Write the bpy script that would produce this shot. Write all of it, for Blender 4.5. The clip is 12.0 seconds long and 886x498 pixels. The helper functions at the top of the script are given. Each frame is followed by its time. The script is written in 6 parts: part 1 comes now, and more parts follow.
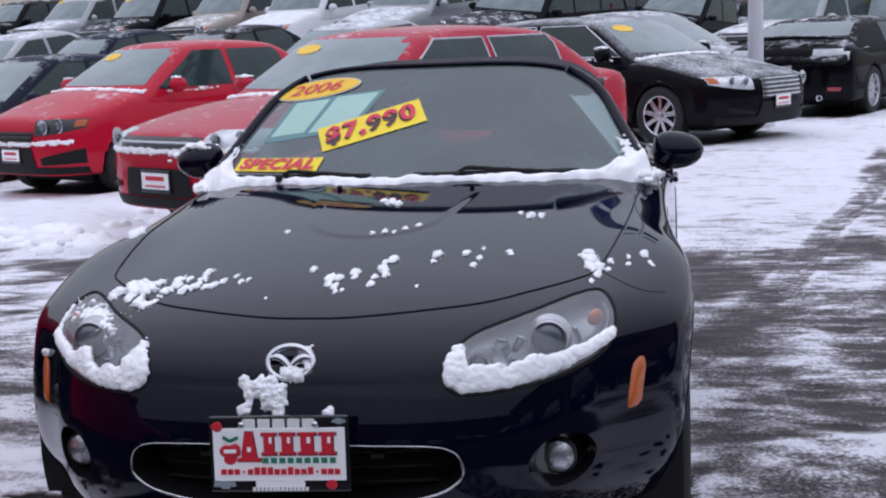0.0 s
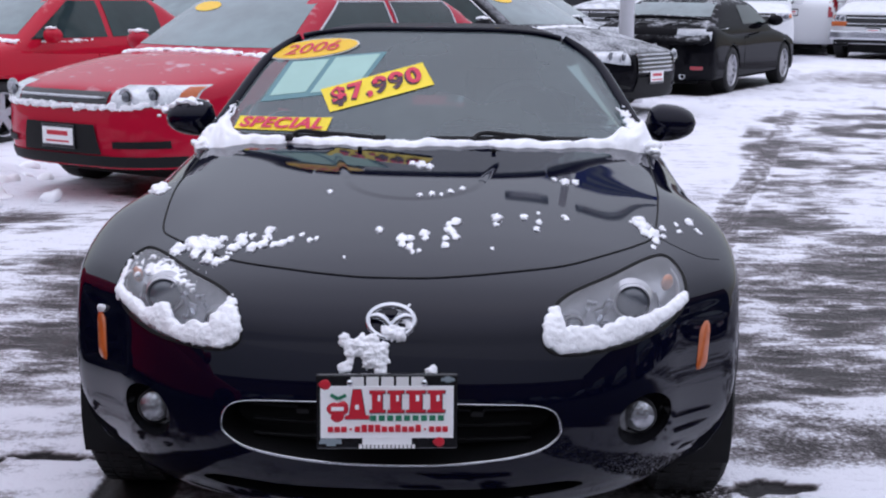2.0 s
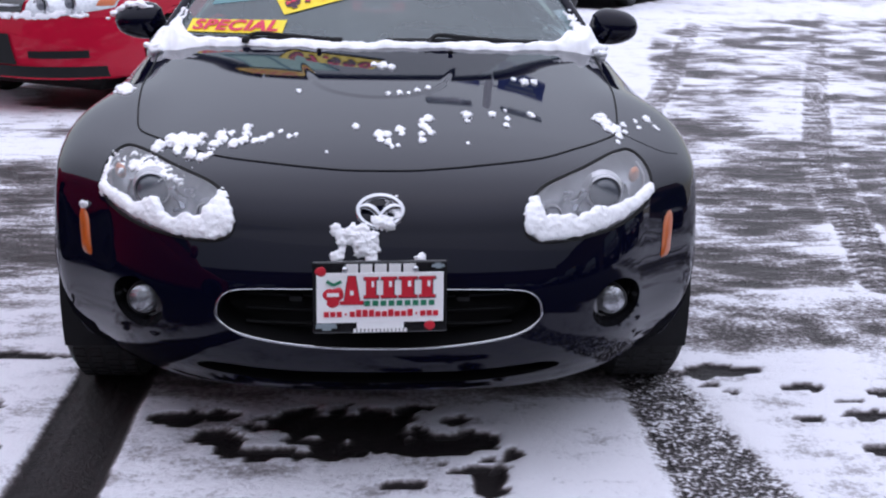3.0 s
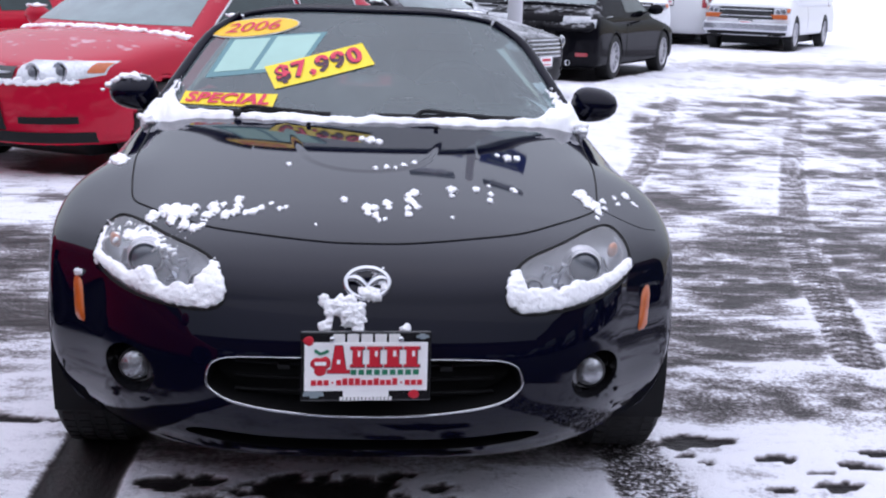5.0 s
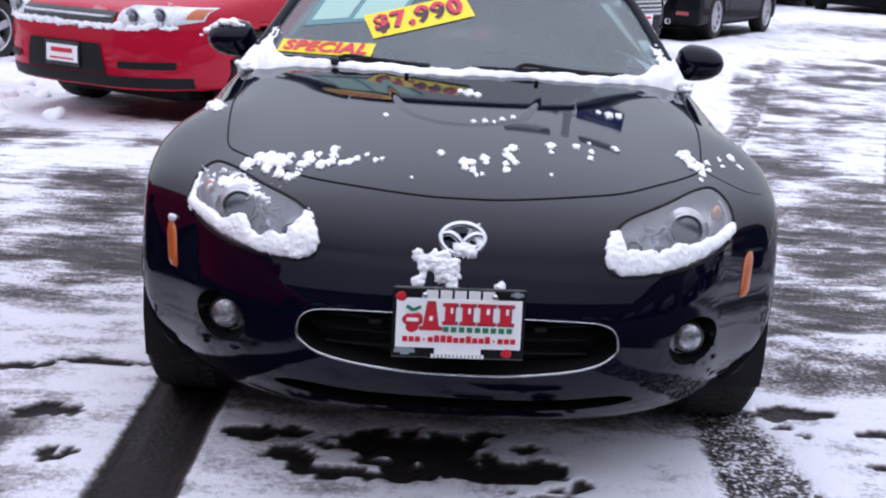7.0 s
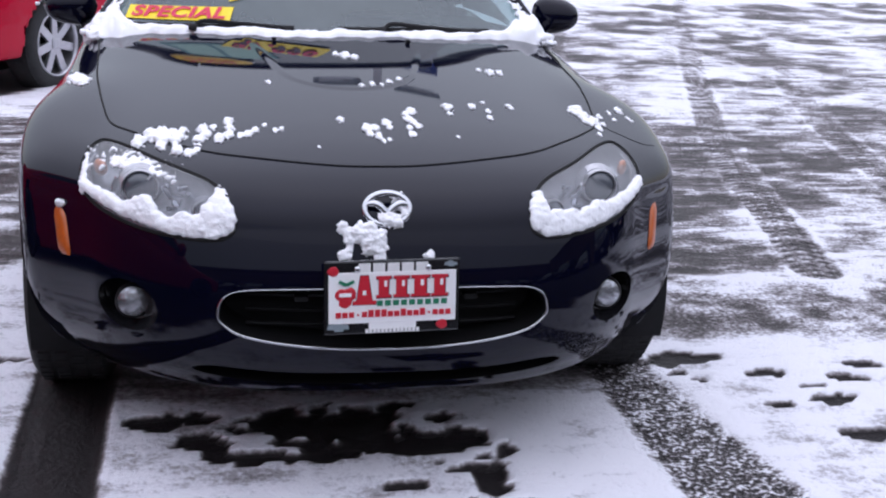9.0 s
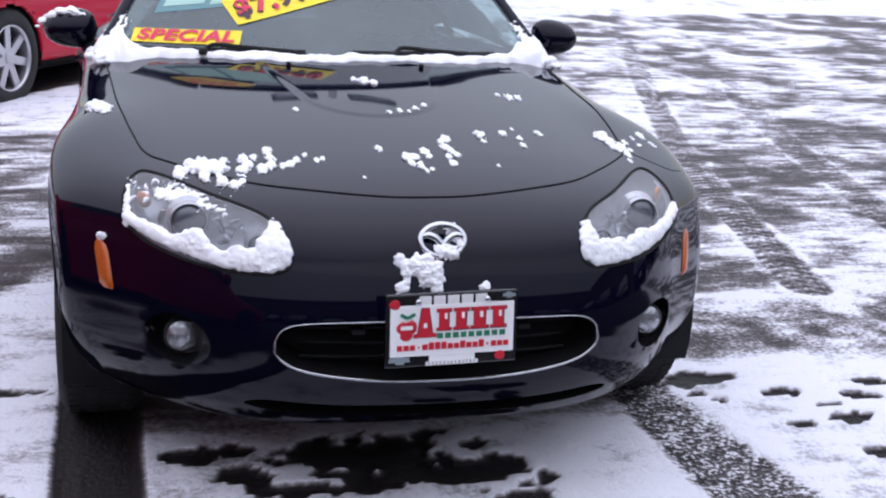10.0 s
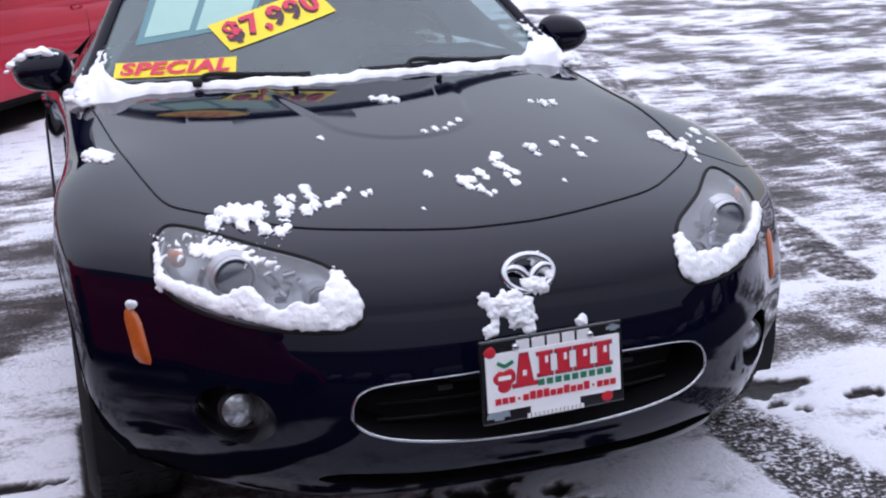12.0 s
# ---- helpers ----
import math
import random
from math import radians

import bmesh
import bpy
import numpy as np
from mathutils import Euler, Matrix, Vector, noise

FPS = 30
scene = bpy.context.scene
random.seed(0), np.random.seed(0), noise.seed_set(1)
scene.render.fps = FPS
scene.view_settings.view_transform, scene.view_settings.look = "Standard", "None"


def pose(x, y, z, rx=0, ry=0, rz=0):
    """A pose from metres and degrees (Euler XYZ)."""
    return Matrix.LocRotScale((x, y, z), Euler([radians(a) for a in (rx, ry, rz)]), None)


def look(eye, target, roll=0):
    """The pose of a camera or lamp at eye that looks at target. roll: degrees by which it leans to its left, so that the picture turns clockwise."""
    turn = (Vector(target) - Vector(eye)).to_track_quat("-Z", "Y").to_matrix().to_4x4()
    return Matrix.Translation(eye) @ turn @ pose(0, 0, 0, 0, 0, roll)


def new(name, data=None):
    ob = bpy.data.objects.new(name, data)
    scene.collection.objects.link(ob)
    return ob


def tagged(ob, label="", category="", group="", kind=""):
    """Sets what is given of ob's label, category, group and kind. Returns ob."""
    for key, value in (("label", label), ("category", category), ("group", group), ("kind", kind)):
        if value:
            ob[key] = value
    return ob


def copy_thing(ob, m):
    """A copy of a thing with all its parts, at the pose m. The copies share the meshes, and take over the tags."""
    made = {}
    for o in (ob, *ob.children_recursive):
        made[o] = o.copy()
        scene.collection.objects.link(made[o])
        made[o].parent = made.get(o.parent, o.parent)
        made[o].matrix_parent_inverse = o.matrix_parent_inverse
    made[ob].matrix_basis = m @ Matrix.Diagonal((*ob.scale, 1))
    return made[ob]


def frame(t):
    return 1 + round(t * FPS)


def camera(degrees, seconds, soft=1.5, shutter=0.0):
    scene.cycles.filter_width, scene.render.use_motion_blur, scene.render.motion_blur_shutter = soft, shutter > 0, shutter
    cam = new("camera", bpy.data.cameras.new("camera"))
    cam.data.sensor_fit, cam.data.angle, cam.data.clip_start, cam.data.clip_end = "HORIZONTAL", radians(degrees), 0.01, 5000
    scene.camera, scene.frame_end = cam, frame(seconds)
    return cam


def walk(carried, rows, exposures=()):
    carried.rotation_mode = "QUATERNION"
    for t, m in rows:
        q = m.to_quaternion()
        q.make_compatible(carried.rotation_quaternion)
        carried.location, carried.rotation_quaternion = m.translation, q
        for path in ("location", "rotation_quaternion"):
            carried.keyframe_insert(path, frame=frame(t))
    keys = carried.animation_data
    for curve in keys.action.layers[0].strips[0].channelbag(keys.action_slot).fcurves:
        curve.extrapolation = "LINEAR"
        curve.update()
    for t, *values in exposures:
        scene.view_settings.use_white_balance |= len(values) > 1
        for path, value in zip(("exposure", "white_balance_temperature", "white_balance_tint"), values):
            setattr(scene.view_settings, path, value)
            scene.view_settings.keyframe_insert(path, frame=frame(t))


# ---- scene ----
cam = camera(37.8, 12.0, 2.1)
PATH = [
    (0, (0.793, -2.552, 1.364), (0.46, -0.608, 1.031), -2.3),
    (0.5, (0.637, -2.694, 1.375), (0.399, -0.743, 1.005), 0.3),
    (1, (0.502, -2.768, 1.389), (0.297, -0.819, 0.994), 1.8),
    (1.5, (0.339, -2.682, 1.38), (0.105, -0.733, 0.999), -2.0),
    (2, (0.199, -2.654, 1.371), (0.136, -0.693, 0.983), 0.5),
    (2.5, (0.045, -2.792, 1.34), (0.151, -0.843, 0.906), -0.0),
    (2.7, (-0.011, -2.781, 1.337), (0.102, -0.852, 0.823), 0.9),
    (4.3, (-0.015, -2.845, 1.354), (0.071, -0.902, 0.887), 1.1),
    (4.5, (-0.022, -2.857, 1.371), (0.065, -0.913, 0.91), 1.5),
    (5, (-0.028, -2.879, 1.373), (0.106, -0.926, 0.964), 2.0),
    (5.5, (-0.025, -2.866, 1.365), (0.082, -0.923, 0.901), 2.5),
    (6, (-0.022, -2.854, 1.35), (0.043, -0.914, 0.866), 2.2),
    (6.5, (-0.027, -2.825, 1.355), (-0.009, -0.88, 0.889), 3.2),
    (6.7, (-0.026, -2.804, 1.354), (-0.028, -0.861, 0.881), 3.1),
    (8.3, (-0.267, -2.849, 1.386), (-0.05, -0.923, 0.894), 1.7),
    (8.5, (-0.288, -2.841, 1.384), (0.03, -0.939, 0.852), 2.2),
    (9, (-0.379, -2.691, 1.352), (-0.03, -0.795, 0.819), 2.2),
    (9.5, (-0.508, -2.558, 1.361), (-0.196, -0.657, 0.824), 1.8),
    (10, (-0.677, -2.619, 1.395), (-0.204, -0.746, 0.876), 2.6),
    (10.5, (-0.746, -2.627, 1.382), (-0.191, -0.795, 0.803), 2.5),
    (11, (-0.779, -2.615, 1.38), (-0.229, -0.785, 0.792), 2.9),
    (11.5, (-0.781, -2.467, 1.357), (-0.168, -0.648, 0.795), 2.0),
    (12, (-0.867, -2.196, 1.365), (-0.3, -0.347, 0.853), -2.3),
]
walk(cam, [(t, look(eye, target, roll)) for t, eye, target, roll in PATH],
     [(0, -.12, 6040, 12), (2.0, .02, 6040, 12), (4.3, .35, 6040, 12), (5, .31, 6040, 12), (8.5, .32, 6040, 12), (9.2, .22, 6040, 12), (10, .33, 6040, 12), (11, .22, 6040, 12), (11.5, .19, 6040, 12), (12, .28, 6040, 12)])


# ---- world and light: a bright overcast winter day ----
world = bpy.data.worlds.new("overcast")
scene.world = world
world.use_nodes = True
wn, wl = world.node_tree.nodes, world.node_tree.links
wn.clear()
sky = wn.new("ShaderNodeTexSky")
sky.sky_type = "NISHITA"
sky.sun_disc = False
sky.sun_elevation, sky.sun_rotation = radians(70), radians(18)
sky.dust_density, sky.air_density = .5, 1.5
sky_bg = wn.new("ShaderNodeBackground")
sky_bg.inputs["Strength"].default_value = 0.03
cloud_bg = wn.new("ShaderNodeBackground")
cloud_bg.inputs["Color"].default_value = (0.87, 0.845, 0.925, 1)
# an even cloud deck: brightest overhead, dimmer towards the horizon
w_tc, w_split, w_pow, w_span = (wn.new(k) for k in ("ShaderNodeTexCoord", "ShaderNodeSeparateXYZ", "ShaderNodeMath", "ShaderNodeMapRange"))
w_pow.operation, w_pow.inputs[1].default_value, w_pow.use_clamp = "POWER", 1.0, True
w_span.inputs["To Min"].default_value, w_span.inputs["To Max"].default_value = .22, 1.50
wl.new(w_tc.outputs["Generated"], w_split.inputs[0])
wl.new(w_split.outputs["Z"], w_pow.inputs[0])
wl.new(w_pow.outputs[0], w_span.inputs["Value"])
wl.new(w_span.outputs[0], cloud_bg.inputs["Strength"])
add_bg = wn.new("ShaderNodeAddShader")
w_out = wn.new("ShaderNodeOutputWorld")
wl.new(sky.outputs[0], sky_bg.inputs["Color"])
wl.new(sky_bg.outputs[0], add_bg.inputs[0])
wl.new(cloud_bg.outputs[0], add_bg.inputs[1])
wl.new(add_bg.outputs[0], w_out.inputs[0])
sun_data = bpy.data.lights.new("sun", "SUN")
sun_data.energy, sun_data.angle, sun_data.color = 0.5, radians(160), (1.0, 0.98, 0.96)
sun = new("sun", sun_data)
sun.matrix_world = look((1.0, 3.0, 9), (0, 0, 0))


# ---- materials ----
def material(name, color=(.5, .5, .5), rough=.5, metal=0.0, coat=0.0, noise_scale=0.0, vary=0.0, bump=0.0, bump_scale=0.0, emit=0.0, coat_rough=0.03, spec=0.5, coat_ior=1.5):
    """A surface with colour variation at two scales and fine relief."""
    m = bpy.data.materials.new(name)
    m.use_nodes = True
    n, l = m.node_tree.nodes, m.node_tree.links
    b = n["Principled BSDF"]
    b.inputs["Base Color"].default_value = (*color, 1)
    b.inputs["Roughness"].default_value = rough
    b.inputs["Metallic"].default_value = metal
    b.inputs["Coat Weight"].default_value = coat
    b.inputs["Coat Roughness"].default_value = coat_rough
    b.inputs["Coat IOR"].default_value = coat_ior
    b.inputs["Specular IOR Level"].default_value = spec
    if emit:
        b.inputs["Emission Color"].default_value = (*color, 1)
        b.inputs["Emission Strength"].default_value = emit
    tc = n.new("ShaderNodeTexCoord")
    if vary:
        fine, wide = n.new("ShaderNodeTexNoise"), n.new("ShaderNodeTexNoise")
        fine.inputs["Scale"].default_value, wide.inputs["Scale"].default_value = noise_scale, noise_scale / 7
        fine.inputs["Detail"].default_value = 6
        mean = n.new("ShaderNodeMath")
        mean.operation = "ADD"
        span = n.new("ShaderNodeMapRange")
        span.inputs["From Min"].default_value, span.inputs["From Max"].default_value = .6, 1.4
        span.inputs["To Min"].default_value, span.inputs["To Max"].default_value = 1 - vary, 1 + vary
        tint = n.new("ShaderNodeVectorMath")
        tint.operation = "SCALE"
        tint.inputs[0].default_value = color
        for t in (fine, wide):
            l.new(tc.outputs["Object"], t.inputs["Vector"])
        l.new(fine.outputs["Fac"], mean.inputs[0])
        l.new(wide.outputs["Fac"], mean.inputs[1])
        l.new(mean.outputs[0], span.inputs["Value"])
        l.new(span.outputs[0], tint.inputs["Scale"])
        l.new(tint.outputs[0], b.inputs["Base Color"])
    if bump:
        t = n.new("ShaderNodeTexNoise")
        t.inputs["Scale"].default_value, t.inputs["Detail"].default_value = bump_scale, 8
        l.new(tc.outputs["Object"], t.inputs["Vector"])
        bp = n.new("ShaderNodeBump")
        bp.inputs["Strength"].default_value, bp.inputs["Distance"].default_value = bump, 0.01
        l.new(t.outputs["Fac"], bp.inputs["Height"])
        l.new(bp.outputs[0], b.inputs["Normal"])
    return m


def snowy_paint(name, color, rough=.35, amount=.5, metal=0.0, coat=.45, grain=11, blend=.38):
    """Car paint under a coat, with snow dust lying on the faces that look up."""
    m = material(name, color, rough, metal, coat=coat, coat_rough=.06, spec=.0, coat_ior=1.4)
    n, l = m.node_tree.nodes, m.node_tree.links
    b = n["Principled BSDF"]
    geo, tc = n.new("ShaderNodeNewGeometry"), n.new("ShaderNodeTexCoord")
    split = n.new("ShaderNodeSeparateXYZ")
    l.new(geo.outputs["Normal"], split.inputs[0])
    fine, wide = n.new("ShaderNodeTexNoise"), n.new("ShaderNodeTexNoise")
    fine.inputs["Scale"].default_value, fine.inputs["Detail"].default_value = grain, 9
    wide.inputs["Scale"].default_value, wide.inputs["Detail"].default_value = 3.2, 5
    for t in (fine, wide):
        l.new(tc.outputs["Object"], t.inputs["Vector"])
    up = n.new("ShaderNodeMapRange")
    up.inputs["From Min"].default_value, up.inputs["From Max"].default_value = .62, .98
    l.new(split.outputs["Z"], up.inputs["Value"])
    s1, s2 = n.new("ShaderNodeMath"), n.new("ShaderNodeMath")
    s1.operation, s2.operation = "ADD", "MULTIPLY"
    l.new(fine.outputs["Fac"], s1.inputs[0])
    l.new(wide.outputs["Fac"], s1.inputs[1])
    span = n.new("ShaderNodeMapRange")
    span.inputs["From Min"].default_value, span.inputs["From Max"].default_value = 1.2 - amount * .6, 1.2 + blend - amount * .6
    l.new(s1.outputs[0], span.inputs["Value"])
    l.new(span.outputs[0], s2.inputs[0])
    l.new(up.outputs[0], s2.inputs[1])
    mix = n.new("ShaderNodeMixShader")
    snow = n.new("ShaderNodeBsdfPrincipled")
    snow.inputs["Base Color"].default_value = (.80, .82, .87, 1)
    snow.inputs["Roughness"].default_value = .8
    l.new(s2.outputs[0], mix.inputs["Fac"])
    l.new(b.outputs[0], mix.inputs[1])
    l.new(snow.outputs[0], mix.inputs[2])
    l.new(mix.outputs[0], n["Material Output"].inputs["Surface"])
    return m


def glass(name, tint=(.8, .9, .88), clear=.55, rough=.02, haze=0.0, film_color=(.36, .42, .47)):
    """A thin pane: it lets light through by its tint, shines by Fresnel, and may carry a patchy matte film."""
    m = bpy.data.materials.new(name)
    m.use_nodes = True
    n, l = m.node_tree.nodes, m.node_tree.links
    n.clear()
    tr, gl, mix, fr, out = (n.new(k) for k in ("ShaderNodeBsdfTransparent", "ShaderNodeBsdfGlossy", "ShaderNodeMixShader", "ShaderNodeFresnel", "ShaderNodeOutputMaterial"))
    tr.inputs["Color"].default_value = (*(c * clear for c in tint), 1)
    gl.inputs["Roughness"].default_value = rough
    fr.inputs["IOR"].default_value = 1.5
    film, fmix = n.new("ShaderNodeBsdfDiffuse"), n.new("ShaderNodeMixShader")
    film.inputs["Color"].default_value = (*film_color, 1)
    tc, noise_a, span = n.new("ShaderNodeTexCoord"), n.new("ShaderNodeTexNoise"), n.new("ShaderNodeMapRange")
    noise_a.inputs["Scale"].default_value, noise_a.inputs["Detail"].default_value = 4, 6
    span.inputs["To Min"].default_value, span.inputs["To Max"].default_value = haze * .7, haze * 1.3
    l.new(tc.outputs["Object"], noise_a.inputs["Vector"])
    l.new(noise_a.outputs["Fac"], span.inputs["Value"])
    l.new(span.outputs[0], fmix.inputs["Fac"])
    l.new(tr.outputs[0], fmix.inputs[1])
    l.new(film.outputs[0], fmix.inputs[2])
    l.new(fr.outputs[0], mix.inputs["Fac"])
    l.new(fmix.outputs[0], mix.inputs[1])
    l.new(gl.outputs[0], mix.inputs[2])
    l.new(mix.outputs[0], out.inputs["Surface"])
    return m


BLACK_PAINT = material("black_paint", (.0019, .0023, .0098), .5, 0, coat=1.0, noise_scale=3, vary=.15, spec=.0, coat_ior=1.31)
BLACK_PLASTIC = material("black_plastic", (.010, .010, .011), .6, noise_scale=60, vary=.2, bump=.1, bump_scale=300, spec=.22)
GLOSS_PLASTIC = material("gloss_plastic", (.010, .010, .012), .2, coat=.5)
GAP = material("panel_gap", (.002, .002, .002), .9)
CHROME = material("chrome", (.60, .61, .64), .16, 1.0)
SILVER = material("silver_alloy", (.50, .50, .53), .35, .9, noise_scale=20, vary=.1)
LAMP_BOWL = material("lamp_bowl", (.52, .52, .55), .26, .35, noise_scale=45, vary=.35)
FOG_GLASS = material("fog_glass", (.42, .43, .46), .10, .75, coat=1, noise_scale=75, vary=.8, bump=.4, bump_scale=90)
LAMP_LENS = glass("lamp_lens", (.93, .95, .97), .96, .04, haze=.10, film_color=(.62, .62, .66))
PROJECTOR = material("projector_glass", (.10, .11, .13), .08, 0, coat=1)
AMBER = material("amber_plastic", (.50, .105, .012), .35, coat=.4, noise_scale=80, vary=.2)
AMBER_PALE = material("amber_reflector", (.55, .30, .22), .35, noise_scale=80, vary=.2)
RUBBER = material("tyre_rubber", (.018, .018, .019), .85, noise_scale=40, vary=.35, bump=.3, bump_scale=120)
CLOTH = material("black_canvas", (.022, .022, .026), .9, noise_scale=120, vary=.25, bump=.25, bump_scale=700)
SCREEN = glass("windscreen_glass", (.58, .82, .80), .50, .015, haze=.27, film_color=(.34, .41, .43))
TINTED_GLASS = glass("tinted_glass", (.55, .68, .66), .10, .03, haze=.05)
DARK_GLASS = glass("car_window_glass", (.55, .68, .66), .38, .02, haze=.16)
INTERIOR = material("dark_interior", (.02, .02, .022), .8, noise_scale=30, vary=.3)
SNOW = material("snow", (.95, .955, .985), .9, noise_scale=18, vary=.03, bump=.32, bump_scale=170)
YELLOW = material("yellow_sticker", (.92, .70, .01), .45, noise_scale=25, vary=.05)
ORANGE_YELLOW = material("oval_sticker", (.90, .56, .02), .45, noise_scale=25, vary=.05)
RED_INK = material("red_ink", (.66, .022, .075), .5)
DARK_INK = material("dark_ink", (.05, .012, .03), .5)
PAPER = material("mint_paper", (.40, .60, .53), .7, noise_scale=12, vary=.06)
PAPER_EDGE = material("teal_paper_edge", (.15, .29, .31), .7)
WHITE_PLATE = material("white_plate", (.93, .93, .94), .4, noise_scale=30, vary=.03)
PLATE_RED = material("plate_red", (.58, .02, .04), .4)
PLATE_GREEN = material("plate_green", (.03, .20, .11), .4)
PLATE_GREY = material("plate_grey", (.25, .30, .33), .45)
WHITE_INK = material("white_ink", (.8, .8, .8), .5)
RED_LENS = material("red_lens", (.32, .01, .02), .2, coat=1)
CLEAR_LAMP = material("clear_lamp", (.55, .57, .60), .15, .4, coat=1, noise_scale=40, vary=.35)
SIGN_BLUE = material("sign_blue", (.02, .045, .24), .45, noise_scale=10, vary=.1)
POLE_PAINT = material("pole_paint", (.62, .62, .66), .5, noise_scale=6, vary=.08)


# ---- mesh helpers ----
def link_part(name, verts, faces, mat, parent=None, label="", smooth=True):
    """One mesh object out of vertices and faces, under its thing."""
    me = bpy.data.meshes.new(name)
    me.from_pydata([tuple(v) for v in verts], [], [tuple(f) for f in faces])
    me.materials.append(mat)
    if smooth:
        me.polygons.foreach_set("use_smooth", [True] * len(me.polygons))
    ob = new(name, me)
    ob.parent = parent
    if label:
        tagged(ob, label)
    return ob


def part(name, bm, mat, parent=None, label="", smooth=False):
    """Links a bmesh as one mesh object under a thing or a part."""
    me = bpy.data.meshes.new(name)
    bm.to_mesh(me)
    bm.free()
    me.materials.append(mat)
    if smooth:
        me.polygons.foreach_set("use_smooth", [True] * len(me.polygons))
    ob = new(name, me)
    ob.parent = parent
    if label:
        tagged(ob, label)
    return ob


def thing(name, m, label, category, group=""):
    ob = new(name)
    ob.matrix_world = m
    ob.empty_display_size = .1
    return tagged(ob, label, category, group)


def box(bm, m, size, bevel=0.0):
    r = bmesh.ops.create_cube(bm, size=1, matrix=m @ Matrix.Diagonal((*size, 1)))
    if bevel:
        edges = {e for v in r["verts"] for e in v.link_edges}
        bmesh.ops.bevel(bm, geom=list(edges), offset=bevel, segments=2, affect="EDGES", profile=.6)


def boxed(size, m=Matrix(), bevel=0.0):
    bm = bmesh.new()
    box(bm, m, size, bevel)
    return bm


def lathe(profile, n=40, axis="x"):
    """Vertices and faces of (radius, offset) pairs turned about an axis."""
    v, f = [], []
    for r, o in profile:
        for k in range(n):
            c, s = math.cos(2 * math.pi * k / n), math.sin(2 * math.pi * k / n)
            v.append((o, r * c, r * s) if axis == "x" else (r * c, o, r * s) if axis == "y" else (r * c, r * s, o))
    for i in range(len(profile) - 1):
        for k in range(n):
            a, b = i * n + k, i * n + (k + 1) % n
            f.append((a, b, b + n, a + n))
    return v, f


def tube(points, radius, sides=8, closed=False, flat=1.0):
    """A round bar along points; radius may be a list."""
    pts = [Vector(p) for p in points]
    rad = radius if isinstance(radius, (list, tuple)) else [radius] * len(pts)
    v, f, n = [], [], len(pts)
    for i, p in enumerate(pts):
        a = pts[(i - 1) % n] if closed or i else pts[0]
        b = pts[(i + 1) % n] if closed or i < n - 1 else pts[-1]
        d = (b - a).normalized()
        side = d.cross(Vector((0, 0, 1))) if abs(d.z) < .95 else d.cross(Vector((0, 1, 0)))
        side.normalize()
        up = side.cross(d)
        for k in range(sides):
            t = 2 * math.pi * k / sides
            v.append(p + side * math.cos(t) * rad[i] + up * math.sin(t) * rad[i] * flat)
    for i in range(n if closed else n - 1):
        for k in range(sides):
            a, b = i * sides + k, i * sides + (k + 1) % sides
            c, e = ((i + 1) % n) * sides + (k + 1) % sides, ((i + 1) % n) * sides + k
            f.append((a, b, c, e))
    if not closed:
        f += [tuple(range(sides)), tuple(range(len(v) - 1, len(v) - 1 - sides, -1))]
    return v, f


def grid_faces(rows, cols, wrap=False):
    return [(i * cols + j, i * cols + (j + 1) % cols, (i + 1) * cols + (j + 1) % cols, (i + 1) * cols + j)
            for i in range(rows - 1) for j in range(cols if wrap else cols - 1)]


def loop_curve(points, per=10):
    """A smooth closed curve through points."""
    out, n = [], len(points)
    for i in range(n):
        p0, p1, p2, p3 = (np.array(points[(i + k) % n], float) for k in (-1, 0, 1, 2))
        for j in range(per):
            u = j / per
            out.append(.5 * (2 * p1 + (p2 - p0) * u + (2 * p0 - 5 * p1 + 4 * p2 - p3) * u * u + (3 * p1 - p0 - 3 * p2 + p3) * u**3))
    return np.array(out)


def open_curve(points, per=10):
    """A smooth open curve through points."""
    out, n = [], len(points)
    for i in range(n - 1):
        p0, p1, p2, p3 = (np.array(points[min(max(i + k, 0), n - 1)], float) for k in (-1, 0, 1, 2))
        for j in range(per + (i == n - 2)):
            u = j / per
            out.append(.5 * (2 * p1 + (p2 - p0) * u + (2 * p0 - 5 * p1 + 4 * p2 - p3) * u * u + (3 * p1 - p0 - 3 * p2 + p3) * u**3))
    return np.array(out)


def depth_in(poly, x, z):
    """How deep points lie within a closed outline (below zero outside), and the nearest place on it."""
    a, b = poly, np.roll(poly, -1, 0)
    p = np.stack([x, z], 1)
    d = b - a
    best, inside, near = np.full(len(p), 9.0), np.zeros(len(p), bool), p.copy()
    for k in range(len(a)):
        w = p - a[k]
        t = np.clip((w @ d[k]) / max(d[k] @ d[k], 1e-12), 0, 1)
        on = a[k] + t[:, None] * d[k]
        gap = np.hypot(*(p - on).T)
        near[gap < best] = on[gap < best]
        best = np.minimum(best, gap)
        cross = (a[k, 1] > p[:, 1]) != (b[k, 1] > p[:, 1])
        slope = d[k, 0] / (d[k, 1] if abs(d[k, 1]) > 1e-12 else 1e-12)
        inside ^= cross & (p[:, 0] < a[k, 0] + (p[:, 1] - a[k, 1]) * slope)
    return np.where(inside, best, -best), near


def step(lo, hi, v):
    u = np.clip((v - lo) / (hi - lo), 0, 1)
    return u * u * (3 - 2 * u)


